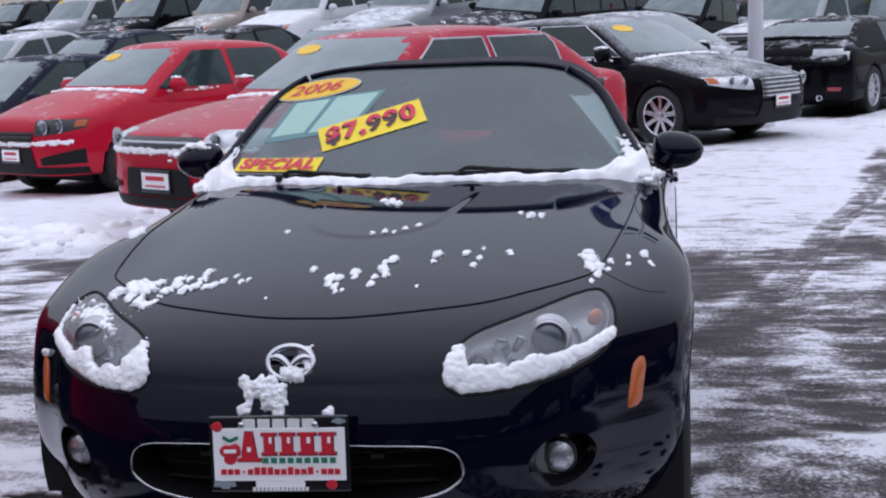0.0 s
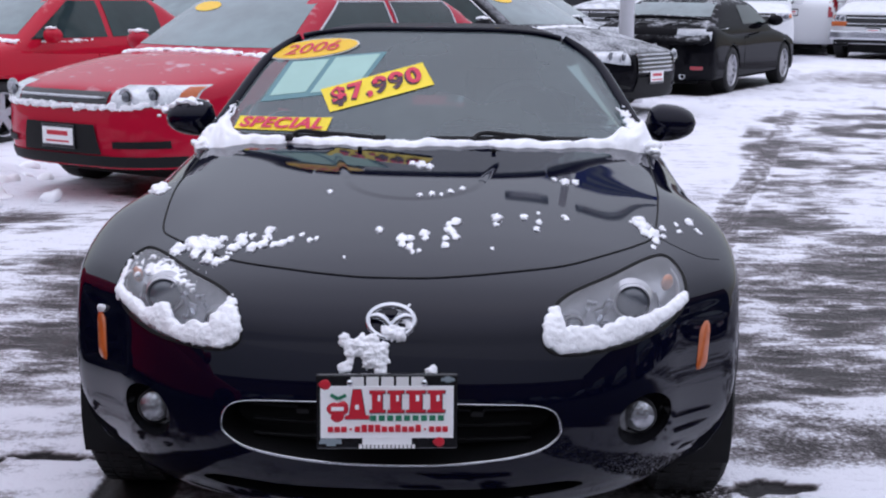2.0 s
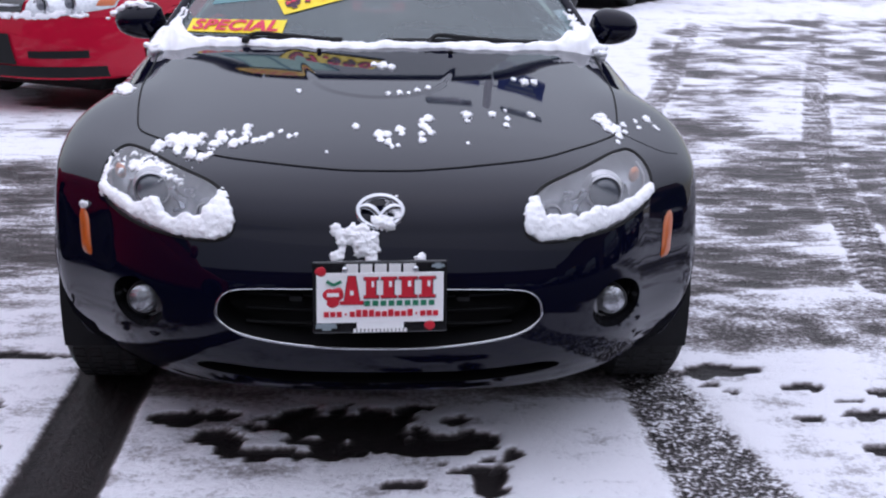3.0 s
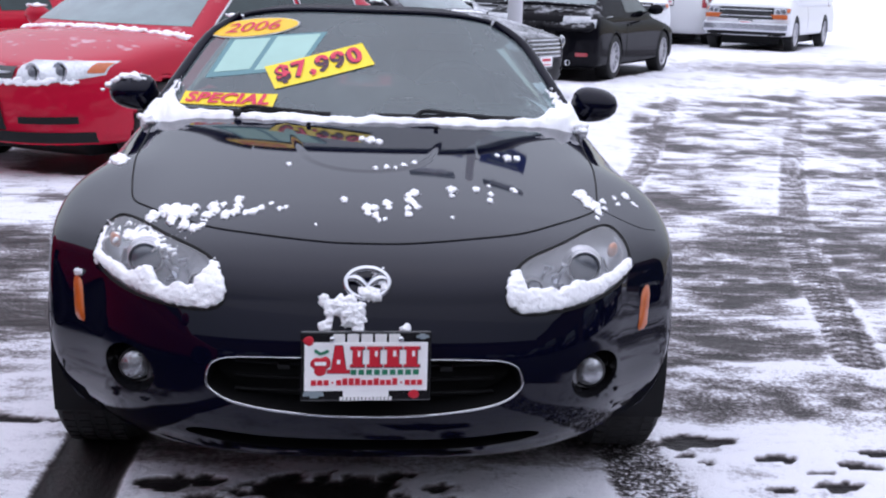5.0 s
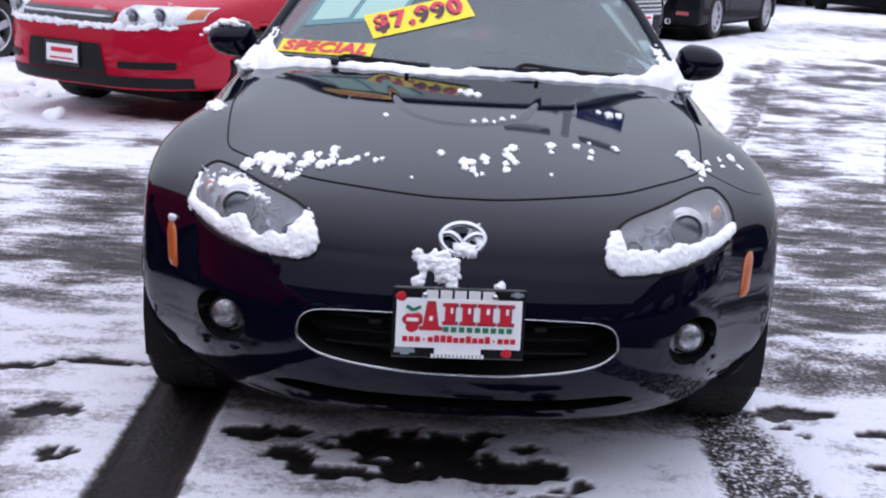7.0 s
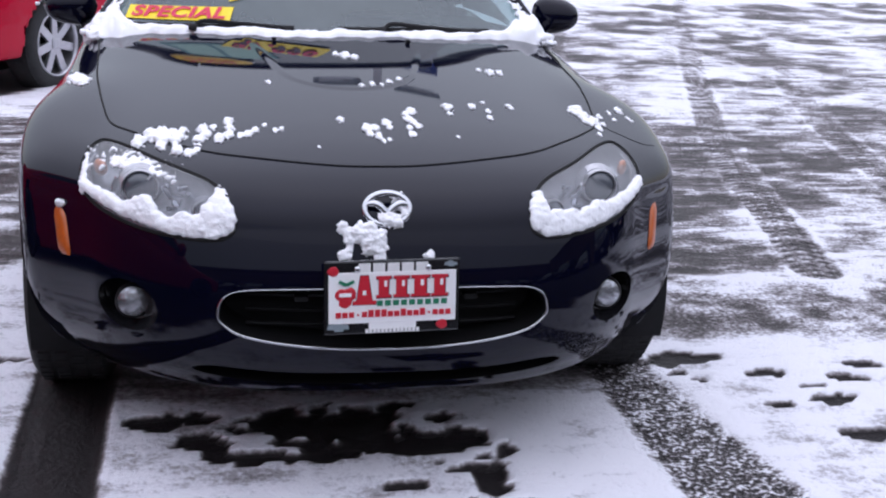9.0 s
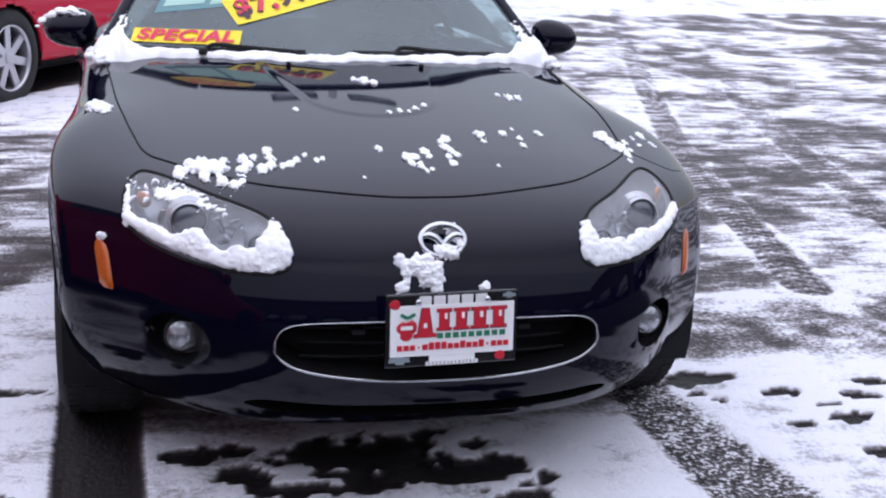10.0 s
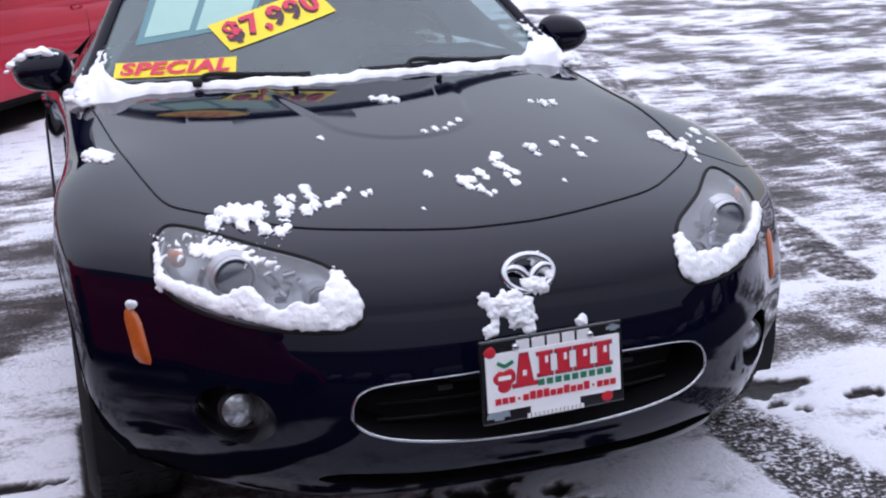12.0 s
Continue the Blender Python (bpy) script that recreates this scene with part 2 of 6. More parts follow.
def capsule(field, y0, y1, z0, front, mid, rear, around, reach=3.5):
    """The skin of a field as a grid: a front cap, a barrel and a rear cap about the line y0..y1 at height z0."""
    psi = np.linspace(0, 2 * math.pi, around, endpoint=False)
    ring = np.stack([np.sin(psi), 0 * psi, -np.cos(psi)], 1)
    rows = []
    for k in range(front):
        lam = math.pi / 2 * (k + .04) / front
        rows.append((y0, np.sin(lam) * ring - np.array([0, math.cos(lam), 0])))
    for k in range(mid + 1):
        rows.append((y0 + (y1 - y0) * k / mid, ring))
    for k in range(1, rear + 1):
        lam = math.pi / 2 * (1 - (k - .04) / rear)
        rows.append((y1, np.sin(lam) * ring + np.array([0, math.cos(lam), 0])))
    origin = np.concatenate([np.tile([0, y, z0], (around, 1)) for y, _ in rows])
    way = np.concatenate([w for _, w in rows])
    return skin(field, origin, way, reach), len(rows), around


def text_shape(body, shear=0.0, bold=.018, gap=1.0):
    """Vertices and faces of a line of writing, scaled to the unit square."""
    data = bpy.data.curves.new("writing", "FONT")
    data.body, data.shear, data.offset, data.space_character = body, shear, bold, gap
    ob = bpy.data.objects.new("writing", data)
    scene.collection.objects.link(ob)
    bpy.context.view_layer.update()
    me = bpy.data.meshes.new_from_object(ob.evaluated_get(bpy.context.evaluated_depsgraph_get()))
    v = np.array([p.co for p in me.vertices])[:, :2]
    f = [tuple(p.vertices) for p in me.polygons]
    bpy.data.objects.remove(ob)
    bpy.data.meshes.remove(me)
    lo, hi = v.min(0), v.max(0)
    return (v - lo) / (hi - lo), f


def clumps(spots, seed, squash=.6):
    """Lumpy snow: many small uneven balls (x, y, z, radius) grown into one another."""
    rng = np.random.default_rng(seed)
    v, f = [], []
    bm = bmesh.new()
    bmesh.ops.create_icosphere(bm, subdivisions=2, radius=1)
    bm.verts.ensure_lookup_table()
    base = np.array([p.co for p in bm.verts])
    tris = [tuple(p.index for p in q.verts) for q in bm.faces]
    bm.free()
    for x, y, z, r in spots:
        wob = 1 + .28 * np.sin(base @ rng.normal(0, 3, 3) + rng.uniform(0, 6)) * rng.uniform(.3, 1) + rng.normal(0, .06, len(base))
        size = r * rng.uniform(.8, 1.2, 3) * np.array([1, 1, squash])
        start = len(v)
        v += list(base * wob[:, None] * size + np.array([x, y, z]))
        f += [tuple(i + start for i in t) for t in tris]
    return v, f


# ---- shape of the roadster: nose F(x, z), top H(x, y), side W(y, z) ----
NOSE = ((.10, .40), (.17, .25), (.21, .145), (.26, .075), (.34, .016), (.42, 0), (.50, .002), (.57, .02), (.62, .038), (.67, .062), (.70, .102), (.735, .19), (.76, .30), (.80, .52), (.9, 1.1), (1.1, 2.4))
TOP = ((-.3, .55), (0, .665), (.1, .705), (.2, .737), (.3, .760), (.45, .785), (.6, .805), (.9, .842), (1.2, .877), (1.45, .906), (1.7, .928), (2.0, .936), (2.6, .90), (3.2, .88), (3.7, .83), (3.9, .77), (4.2, .6))
TAIL = ((.1, 3.6), (.25, 3.86), (.45, 3.97), (.6, 3.99), (.75, 3.95), (.85, 3.88), (1.1, 3.6))


def curve_at(table, s):
    """A smooth curve through (s, value) pairs."""
    xs, ys = np.array([p[0] for p in table], float), np.array([p[1] for p in table], float)
    s = np.clip(np.asarray(s, float), xs[0], xs[-1])
    slope = np.gradient(ys, xs)
    i = np.clip(np.searchsorted(xs, s, "right") - 1, 0, len(xs) - 2)
    h = xs[i + 1] - xs[i]
    u = (s - xs[i]) / h
    return ((2 * u**3 - 3 * u**2 + 1) * ys[i] + (u**3 - 2 * u**2 + u) * h * slope[i]
            + (3 * u**2 - 2 * u**3) * ys[i + 1] + (u**3 - u**2) * h * slope[i + 1])


def smooth_max(a, b, k):
    return 0.5 * (a + b + np.sqrt((a - b) ** 2 + k * k))


def roadster_field(x, y, z):
    """Below zero inside the roadster's lower body."""
    a = np.abs(x)
    sweep = 1.06 * a**3.23 - 3.59 * np.maximum(a - .658, 0) ** 2
    front = (curve_at(NOSE, z) + sweep - y) / np.sqrt(1 + np.minimum(3.6 * a**2.23, 2.5) ** 2)
    # wings: a crest over each wheel, square towards its outer edge
    bulge = .045 * np.exp(-((a - .868) / .13) ** 2 - ((y - .88) / .27) ** 2) + .014 * np.exp(-((a - .72) / .10) ** 2 - ((y - .86) / .36) ** 2)
    bulge = bulge + .03 * np.exp(-((a - .74) / .1) ** 2 - ((y - 3.1) / .4) ** 2)
    # power bulge in the middle of the hood
    away = np.sqrt((a / (.195 + .20 * np.clip(y - 1.0, 0, .5))) ** 2 + (np.minimum(y - 1.03, 0) / .24) ** 2)
    scoop = .0024 * (1 - step(.93, 1.07, away))
    top = z - (curve_at(TOP, y) - .09 * a**2 - .05 * a**4 - 1.87 * np.maximum(a - .70, 0) ** 2 + bulge + scoop)
    wide = .800 + .075 * np.exp(-((y - .81) / .47) ** 2) + .056 * np.exp(-((y - 2.9) / 1.0) ** 2)
    side = a - wide + 1.1 * np.maximum(.46 - z, 0) ** 2
    back = (y - curve_at(TAIL, z) + .55 * a**3) / 1.4
    f = smooth_max(front, top, .035)
    f = smooth_max(f, side, .022)
    f = smooth_max(f, back, .06)
    return smooth_max(f, .15 - z, .03)


def skin(field, origin, way, reach=3.0):
    """Where rays from inside leave the body."""
    low, high = np.zeros(len(way)), np.full(len(way), reach)
    for _ in range(34):
        mid = (low + high) / 2
        p = origin + mid[:, None] * way
        inside = field(p[:, 0], p[:, 1], p[:, 2]) < 0
        low, high = np.where(inside, mid, low), np.where(inside, high, mid)
    return origin + low[:, None] * way


def nose_y(x, z):
    """The front face of the roadster at x, z."""
    x, z = np.asarray(x, float).ravel(), np.asarray(z, float).ravel()
    start = np.stack([x, np.full(len(x), 1.1), z], 1)
    return skin(roadster_field, start, np.tile([0., -1., 0.], (len(x), 1)), 1.6)[:, 1]


def deck_z(x, y):
    """The upper face of the roadster at x, y."""
    x, y = np.asarray(x, float).ravel(), np.asarray(y, float).ravel()
    start = np.stack([x, y, np.full(len(x), .5)], 1)
    return skin(roadster_field, start, np.tile([0., 0., 1.], (len(x), 1)), .8)[:, 2]


# ---- ground: one sheet of wet asphalt, slush and trodden snow ----
def ground_z(x, y):
    """The lot falls a little towards the far side of the lane and rises again behind the red cars."""
    x, y = np.asarray(x, float), np.asarray(y, float)
    return -.036 * np.clip(-x - .5, 0, 12) * step(2, 7, y) + 1.3 * step(15, 34, y) * (1 - step(-5, 4, x))


def value_noise(x, y, seed):
    """Smooth noise in 0..1."""
    rng = np.random.default_rng(seed)
    table = rng.random((64, 64))
    i, j = np.floor(x).astype(int), np.floor(y).astype(int)
    u, v = x - i, y - j
    u, v = u * u * (3 - 2 * u), v * v * (3 - 2 * v)
    a, b = table[i % 64, j % 64], table[(i + 1) % 64, j % 64]
    c, d = table[i % 64, (j + 1) % 64], table[(i + 1) % 64, (j + 1) % 64]
    return (a * (1 - u) + b * u) * (1 - v) + (c * (1 - u) + d * u) * v


def layered(x, y, seed, octaves=4):
    total, gain = 0, 0
    for k in range(octaves):
        total = total + value_noise(x * 2**k + 17 * k, y * 2**k + 5 * k, seed + k) / 2**k
        gain += 1 / 2**k
    return total / gain


# dark thawed spots: x, y, half length, half width; the first also paints shade under the bumper
THAWED_AND_SHADE = ((-.09, .41, .21, .15), (.10, .29, .16, .05), (.27, .23, .10, .12), (.29, .08, .055, .07), (-.39, .33, .075, .04), (-.22, .238, .15, .035), (.06, .05, .05, .022), (.175, -.08, .09, .028), (.316, -.078, .042, .02), (-.542, .475, .055, .042), (-.41, .49, .045, .03),
          (.917, .815, .065, .05), (1.073, .848, .105, .038), (1.217, .70, .075, .038), (.966, .707, .03, .018), (1.012, .655, .03, .014), (1.474, .641, .055, .022), (1.368, .489, .075, .036), (1.322, .574, .04, .018), (1.572, .737, .065, .024), (1.185, .45, .035, .022), (1.33, .24, .08, .03),
          (-1.05, .95, .12, .03), (-1.15, .55, .10, .05), (-1.3, .9, .08, .03), (-1.0, .25, .05, .06))


# footprints of the parked cars for the shade painted beneath: x, y of the front, heading, length, width
CAR_SHADE = ((-2.70, 6.06, 30, 5.1, 1.85), (-5.79, 9.85, 28, 4.4, 1.74), (2.13, 12.31, -53.7, 5.2, 1.87), (4.63, 19.68, 208.7, 4.6, 1.83), (2.6, 17.2, -56, 4.9, 1.84), (8.66, 26.4, 30, 5.7, 2.0), (-8.35, 11.2, 28, 4.9, 1.84), (5.6, 25, 12, 5.7, 2))


# wheel tracks across the lane: from x, y to x, y, and how clear they are
TRACKS = ((1.88, 1.70, 2.22, 3.2, 1), (2.22, 3.2, 2.62, 4.7, .9), (2.62, 4.7, 3.37, 7.0, .7), (3.37, 7.0, 6.13, 15.1, .5), (1.36, 3.9, 1.85, 5.94, .6), (1.85, 5.94, 2.22, 7.12, .6), (2.22, 7.12, 3.88, 13.1, .5),
          (2.80, 2.35, 3.08, 3.45, .8), (3.08, 3.45, 3.42, 4.8, .7), (3.42, 4.8, 3.95, 6.5, .5), (3.95, 6.5, 4.7, 8.4, .4), (.9, 2.6, 2.4, 4.5, .35), (2.4, 4.5, 4.5, 6.5, .3))


def band(x, y, ax, ay, bx, by, half, soft):
    """1 within a straight wheel track from a to b."""
    d = np.array([bx - ax, by - ay])
    t = np.clip(((x - ax) * d[0] + (y - ay) * d[1]) / (d @ d), 0, 1)
    return 1 - step(half - soft, half + soft, np.hypot(x - ax - t * d[0], y - ay - t * d[1]))


def snow_cover(x, y):
    """How much of the ground is white: 0 wet asphalt, 1 snow."""
    wob = layered(x * 1.6, y * 1.6, 3) - .5
    fine = layered(x * 9, y * 9, 11) - .5
    cover = .93 + .45 * wob + .5 * fine
    # trodden slush between the snow and the lane on the passenger's side
    trodden = step(.84, .90, x) * step(.86, 1.10, y + .35 * wob + .1 * fine) * (1 - step(1.5, 1.95, y))
    cover = cover * (1 - trodden) + trodden * np.clip(.60 + 1.1 * wob + 1.2 * fine - .12 * np.exp(-((y - 1.32) / .12) ** 2), .15, 1)
    # the driven lane, streaked along its length
    lane_near = curve_at(((-9, 1.55), (-.9, 1.5), (.9, 1.42), (1.3, 1.45), (2.0, 1.58), (2.64, 1.98), (4, 2.3), (9, 3)), x) + .30 * wob
    lane_far = curve_at(((-9, 9.1), (-4.1, 6.35), (-2.7, 5.62), (-1, 5.1), (.9, 5.2), (1.9, 6.1), (2.35, 8.2), (3.05, 11.4), (4.2, 13.2), (9, 15)), x) + (.35 + .75 * step(-1.5, .5, x)) * wob
    lane = step(-.15, .15, y - lane_near) * (1 - step(-.25, .25, y - lane_far))
    bend, lift = 2.6 * (layered(x * .5, y * .5, 19) - .5), 1.1 * (layered(x * 1.1, y * 1.1, 20) - .5)
    streak = .6 * layered(x * 1.1 + .3 * y + bend, y * 3.6 - .9 * x + 2 * lift + bend, 21, 5) + .4 * layered(x * 2.0 - .2 * y, y * 8 + 1.4 * x * bend + 4 * lift, 23, 4)
    cross = layered(x * 2.6 - .9 * y, y * 1.8 + .8 * x, 27, 5)
    rough = layered(x * 5, y * 12, 31, 3)
    slush = np.clip(.53 + .04 * step(3, 6, y) + 1.1 * (streak - .5) + 1.6 * (cross - .5) + .6 * (rough - .5) + .35 * fine, .24, 1)
    cover = cover * (1 - lane) + slush * lane
    # worn patches beyond
    far = .6 * np.exp(-((y - 19.5 - .3 * (x - 7)) / 1.9) ** 2) * step(4.6, 6.5, x)
    cover = cover - far * (.6 + .8 * (layered(x * .5, y * 1.9, 41) - .4))
    # wet ground by the roadster's left wing, out of view, added to darken the bumper's reflections
    wet = step(.95, 1.2, -x + .25 * wob) * step(-.75, -.35, y + .3 * wob) * (1 - step(.30, .70, y + .2 * wob))
    cover = cover * (1 - wet) + wet * np.clip(.26 + 1.0 * (streak - .5) + 1.2 * fine, .04, 1)
    # bare wet lane assumed behind the camera: unseen dark ground for the bumper to reflect
    brim = -.45 + .55 * step(.98, 1.35, -x) + .50 * step(1.2, 1.5, x) + .8 * step(1.8, 2.4, x) + .7 * step(1.5, 2.0, -x)
    behind = 1 - step(-.40, 0, y - brim + .3 * wob)
    cover = cover * (1 - behind) + behind * np.clip(-.10 + .6 * (streak - .5), -.3, 1)
    # wheel tracks that bend off across the lane: pressed tread between pale rims
    for *a, clear in TRACKS:
        inner = band(x, y, *a, .095, .02)
        rim = band(x, y, *a, .122, .02) - inner
        long = math.hypot(a[2] - a[0], a[3] - a[1])
        run = ((x - a[0]) * (a[2] - a[0]) + (y - a[1]) * (a[3] - a[1])) / long
        off = ((x - a[0]) * (a[3] - a[1]) - (y - a[1]) * (a[2] - a[0])) / long
        tread = np.sin(run * 2 * math.pi / .075 + np.abs(off) * 55) * step(-1, .2, np.cos(off * 2 * math.pi / .064))
        keep_ = clear * np.clip(1 + .9 * wob + .7 * fine, .4, 1)
        cover = cover * (1 - keep_ * inner) + keep_ * inner * (.37 + .30 * tread + .8 * fine) + .36 * clear * rim * np.clip(2.4 * fine + 1.5 * wob + .6, 0, 1.4)
    # the roadster's own tracks
    left = band(x, y, -.765, 1.3, -.735, -4.0, .105, .012)
    cover = cover * (1 - left) + left * (-.16 + .9 * np.clip(layered(x * 30, y * 3, 81) - .60, 0, 1) + .25 * np.clip(fine, 0, 1))
    right = step(.69, .715, x + .01 * fine) * (1 - step(-.02, .03, x - (.87 + .12 * np.clip(.8 - y, 0, 1.3) + .04 * fine))) * (1 - step(1.2, 1.4, y)) * step(-2.2, -1.6, y)
    grit = layered(x * 34, y * 34, 51, 2)
    cover = cover * (1 - right) + right * np.clip(.36 + .9 * (grit - .5), 0, 1)
    shred = layered(x * 26, y * 26, 13, 3) - .5
    for sx, sy, rx, ry in THAWED_AND_SHADE:
        d = ((x - sx) / rx) ** 2 + ((y - sy) / ry) ** 2 + 4.2 * fine + 1.2 * wob + 2.2 * shred
        hole = 1 - step(.78, 1.16, d)
        cover = cover * (1 - hole) - .16 * hole
    # shade under the roadster, painted as darker ground
    under = step(.5, .9, y) * (1 - step(3.6, 4.0, y)) * (1 - step(.6, .8, np.abs(x)))
    cover = cover * (1 - .75 * under)
    # shade under the parked cars, painted by darkening the ground
    for px, py, h, long, wide in CAR_SHADE:
        s, c = math.sin(math.radians(h)), math.cos(math.radians(h))
        u, v = (x - px) * c - (y - py) * s, (x - px) * s + (y - py) * c
        cover = cover * (1 - .92 * (1 - step(wide / 2 - .18, wide / 2 + .05, np.abs(u) + .12 * fine)) * step(.28, .55, v + .2 * fine) * (1 - step(long - .35, long, v)))
    # deep snow where nothing drives
    bank = np.exp(-((y - 7.1 + .5 * (x + 3.2)) / .75) ** 2) * (1 - step(-2.9, -2.2, x)) + step(26, 32, y)
    return np.clip(cover + 1.2 * bank, -.3, 1)


def spread(lo, hi, pitch, far, ratio):
    fine = list(np.arange(lo, hi, pitch))
    out, d, a, b = [], pitch, lo, hi
    left, right = [], [hi]
    while right[-1] < far:
        d *= ratio
        right.append(right[-1] + d)
    d = pitch
    left = [lo]
    while left[-1] > -far:
        d *= ratio
        left.append(left[-1] - d)
    return np.array(left[:0:-1] + fine + right)


gx, gy = spread(-2.4, 3.6, .02, 900, 1.03), spread(-1.2, 4.6, .02, 900, 1.022)
XX, YY = np.meshgrid(gx, gy)
cover = snow_cover(XX, YY)
bank_h = .16 * np.exp(-((YY - 7.1 + .5 * (XX + 3.2)) / .55) ** 2) * (1 - step(-3.9, -3.2, XX)) * step(-9, -7, XX)
ZZ = ground_z(XX, YY) + .014 * cover * (.6 + .8 * layered(XX * 6, YY * 6, 61)) + bank_h * (.5 + layered(XX * 2.2, YY * 2.2, 71)) - .002
GROUND = bpy.data.materials.new("snowy_asphalt")
GROUND.use_nodes = True
n, l = GROUND.node_tree.nodes, GROUND.node_tree.links
bsdf = n["Principled BSDF"]
attr = n.new("ShaderNodeAttribute")
attr.attribute_name = "cover"
tc = n.new("ShaderNodeTexCoord")
speck, clod = n.new("ShaderNodeTexNoise"), n.new("ShaderNodeTexNoise")
speck.inputs["Scale"].default_value, speck.inputs["Detail"].default_value, speck.inputs["Roughness"].default_value = 55, 6, .7
clod.inputs["Scale"].default_value, clod.inputs["Detail"].default_value = 7, 8
stretch = n.new("ShaderNodeMapping")
stretch.inputs["Scale"].default_value = (.55, 1.6, 1)
l.new(tc.outputs["Object"], stretch.inputs["Vector"])
l.new(tc.outputs["Object"], speck.inputs["Vector"])
l.new(stretch.outputs[0], clod.inputs["Vector"])


def math_node(op, a, b):
    m = n.new("ShaderNodeMath")
    m.operation = op
    for k, s in enumerate((a, b)):
        if isinstance(s, (int, float)):
            m.inputs[k].default_value = s
        else:
            l.new(s, m.inputs[k])
    return m.outputs[0]


mottle = math_node("ADD", math_node("MULTIPLY", math_node("SUBTRACT", speck.outputs["Fac"], .5), .95), math_node("MULTIPLY", math_node("SUBTRACT", clod.outputs["Fac"], .5), .85))
grain = n.new("ShaderNodeTexNoise")
grain.inputs["Scale"].default_value, grain.inputs["Detail"].default_value = 75, 3
l.new(tc.outputs["Object"], grain.inputs["Vector"])
coarse = n.new("ShaderNodeAttribute")
coarse.attribute_name = "grit"
grit_add = math_node("MULTIPLY", math_node("MULTIPLY", math_node("SUBTRACT", grain.outputs["Fac"], .5), 3.2), coarse.outputs["Fac"])
# slush swept into thin streaks by passing wheels
swept = n.new("ShaderNodeAttribute")
swept.attribute_name = "swept"
lie, thread, comb = n.new("ShaderNodeMapping"), n.new("ShaderNodeTexNoise"), n.new("ShaderNodeTexNoise")
lie.inputs["Scale"].default_value, lie.inputs["Rotation"].default_value = (2.0, 8, 1), (0, 0, radians(9))
thread.inputs["Scale"].default_value, thread.inputs["Detail"].default_value, thread.inputs["Roughness"].default_value, thread.inputs["Distortion"].default_value = 1.3, 8, .64, 1.3
comb.inputs["Scale"].default_value, comb.inputs["Detail"].default_value, comb.inputs["Roughness"].default_value = 4.2, 5, .6
l.new(tc.outputs["Object"], lie.inputs["Vector"])
l.new(lie.outputs[0], thread.inputs["Vector"])
l.new(lie.outputs[0], comb.inputs["Vector"])
sweep_add = math_node("ADD", math_node("MULTIPLY", math_node("SUBTRACT", thread.outputs["Fac"], .5), 1.25), math_node("MULTIPLY", math_node("SUBTRACT", comb.outputs["Fac"], .5), .7))
sweep_add = math_node("MULTIPLY", sweep_add, swept.outputs["Fac"])
white = math_node("ADD", math_node("ADD", math_node("ADD", attr.outputs["Fac"], mottle), grit_add), sweep_add)
ramp = n.new("ShaderNodeValToRGB")
ramp.color_ramp.elements[0].position, ramp.color_ramp.elements[0].color = .10, (.016, .013, .014, 1)
ramp.color_ramp.elements[1].position, ramp.color_ramp.elements[1].color = .86, (.86, .86, .92, 1)
for at, c in ((.30, (.076, .066, .067, 1)), (.48, (.24, .222, .232, 1)), (.64, (.47, .455, .485, 1)), (.76, (.72, .72, .78, 1))):
    e = ramp.color_ramp.elements.new(at)
    e.color = c
l.new(white, ramp.inputs["Fac"])
l.new(ramp.outputs["Color"], bsdf.inputs["Base Color"])
wet = n.new("ShaderNodeMapRange")
wet.inputs["From Min"].default_value, wet.inputs["From Max"].default_value = .1, .7
wet.inputs["To Min"].default_value, wet.inputs["To Max"].default_value = .38, .9
l.new(white, wet.inputs["Value"])
l.new(wet.outputs[0], bsdf.inputs["Roughness"])
bsdf.inputs["Specular IOR Level"].default_value = .16
relief = n.new("ShaderNodeBump")
relief.inputs["Strength"].default_value, relief.inputs["Distance"].default_value = .7, .02
l.new(white, relief.inputs["Height"])
l.new(relief.outputs[0], bsdf.inputs["Normal"])
ground = link_part("ground", np.stack([XX.ravel(), YY.ravel(), ZZ.ravel()], 1), grid_faces(len(gy), len(gx)), GROUND)
ground.data.attributes.new("cover", "FLOAT", "POINT").data.foreach_set("value", cover.ravel().astype(np.float32))
gritty = step(.69, .715, XX) * (1 - step(-.02, .05, XX - (.87 + .12 * np.clip(.8 - YY, 0, 1.3)))) * (1 - step(1.2, 1.4, YY)) + .25 * step(1.4, 1.8, YY) * (1 - step(6, 9, YY)) + .32 * step(.88, 1.0, XX) * step(.9, 1.05, YY) * (1 - step(1.4, 1.8, YY))
ground.data.attributes.new("grit", "FLOAT", "POINT").data.foreach_set("value", gritty.ravel().astype(np.float32))
driven = step(1.3, 1.8, YY) * (1 - step(12, 15, YY)) * (.35 + .65 * step(.9, 1.4, np.abs(XX)))
for *a, clear in TRACKS:
    driven = driven * (1 - .75 * clear * band(XX, YY, *a, .12, .03))
ground.data.attributes.new("swept", "FLOAT", "POINT").data.foreach_set("value", driven.ravel().astype(np.float32))
tagged(ground, "wet asphalt lot under patchy snow and slush with wheel tracks", "ground", kind="structure")


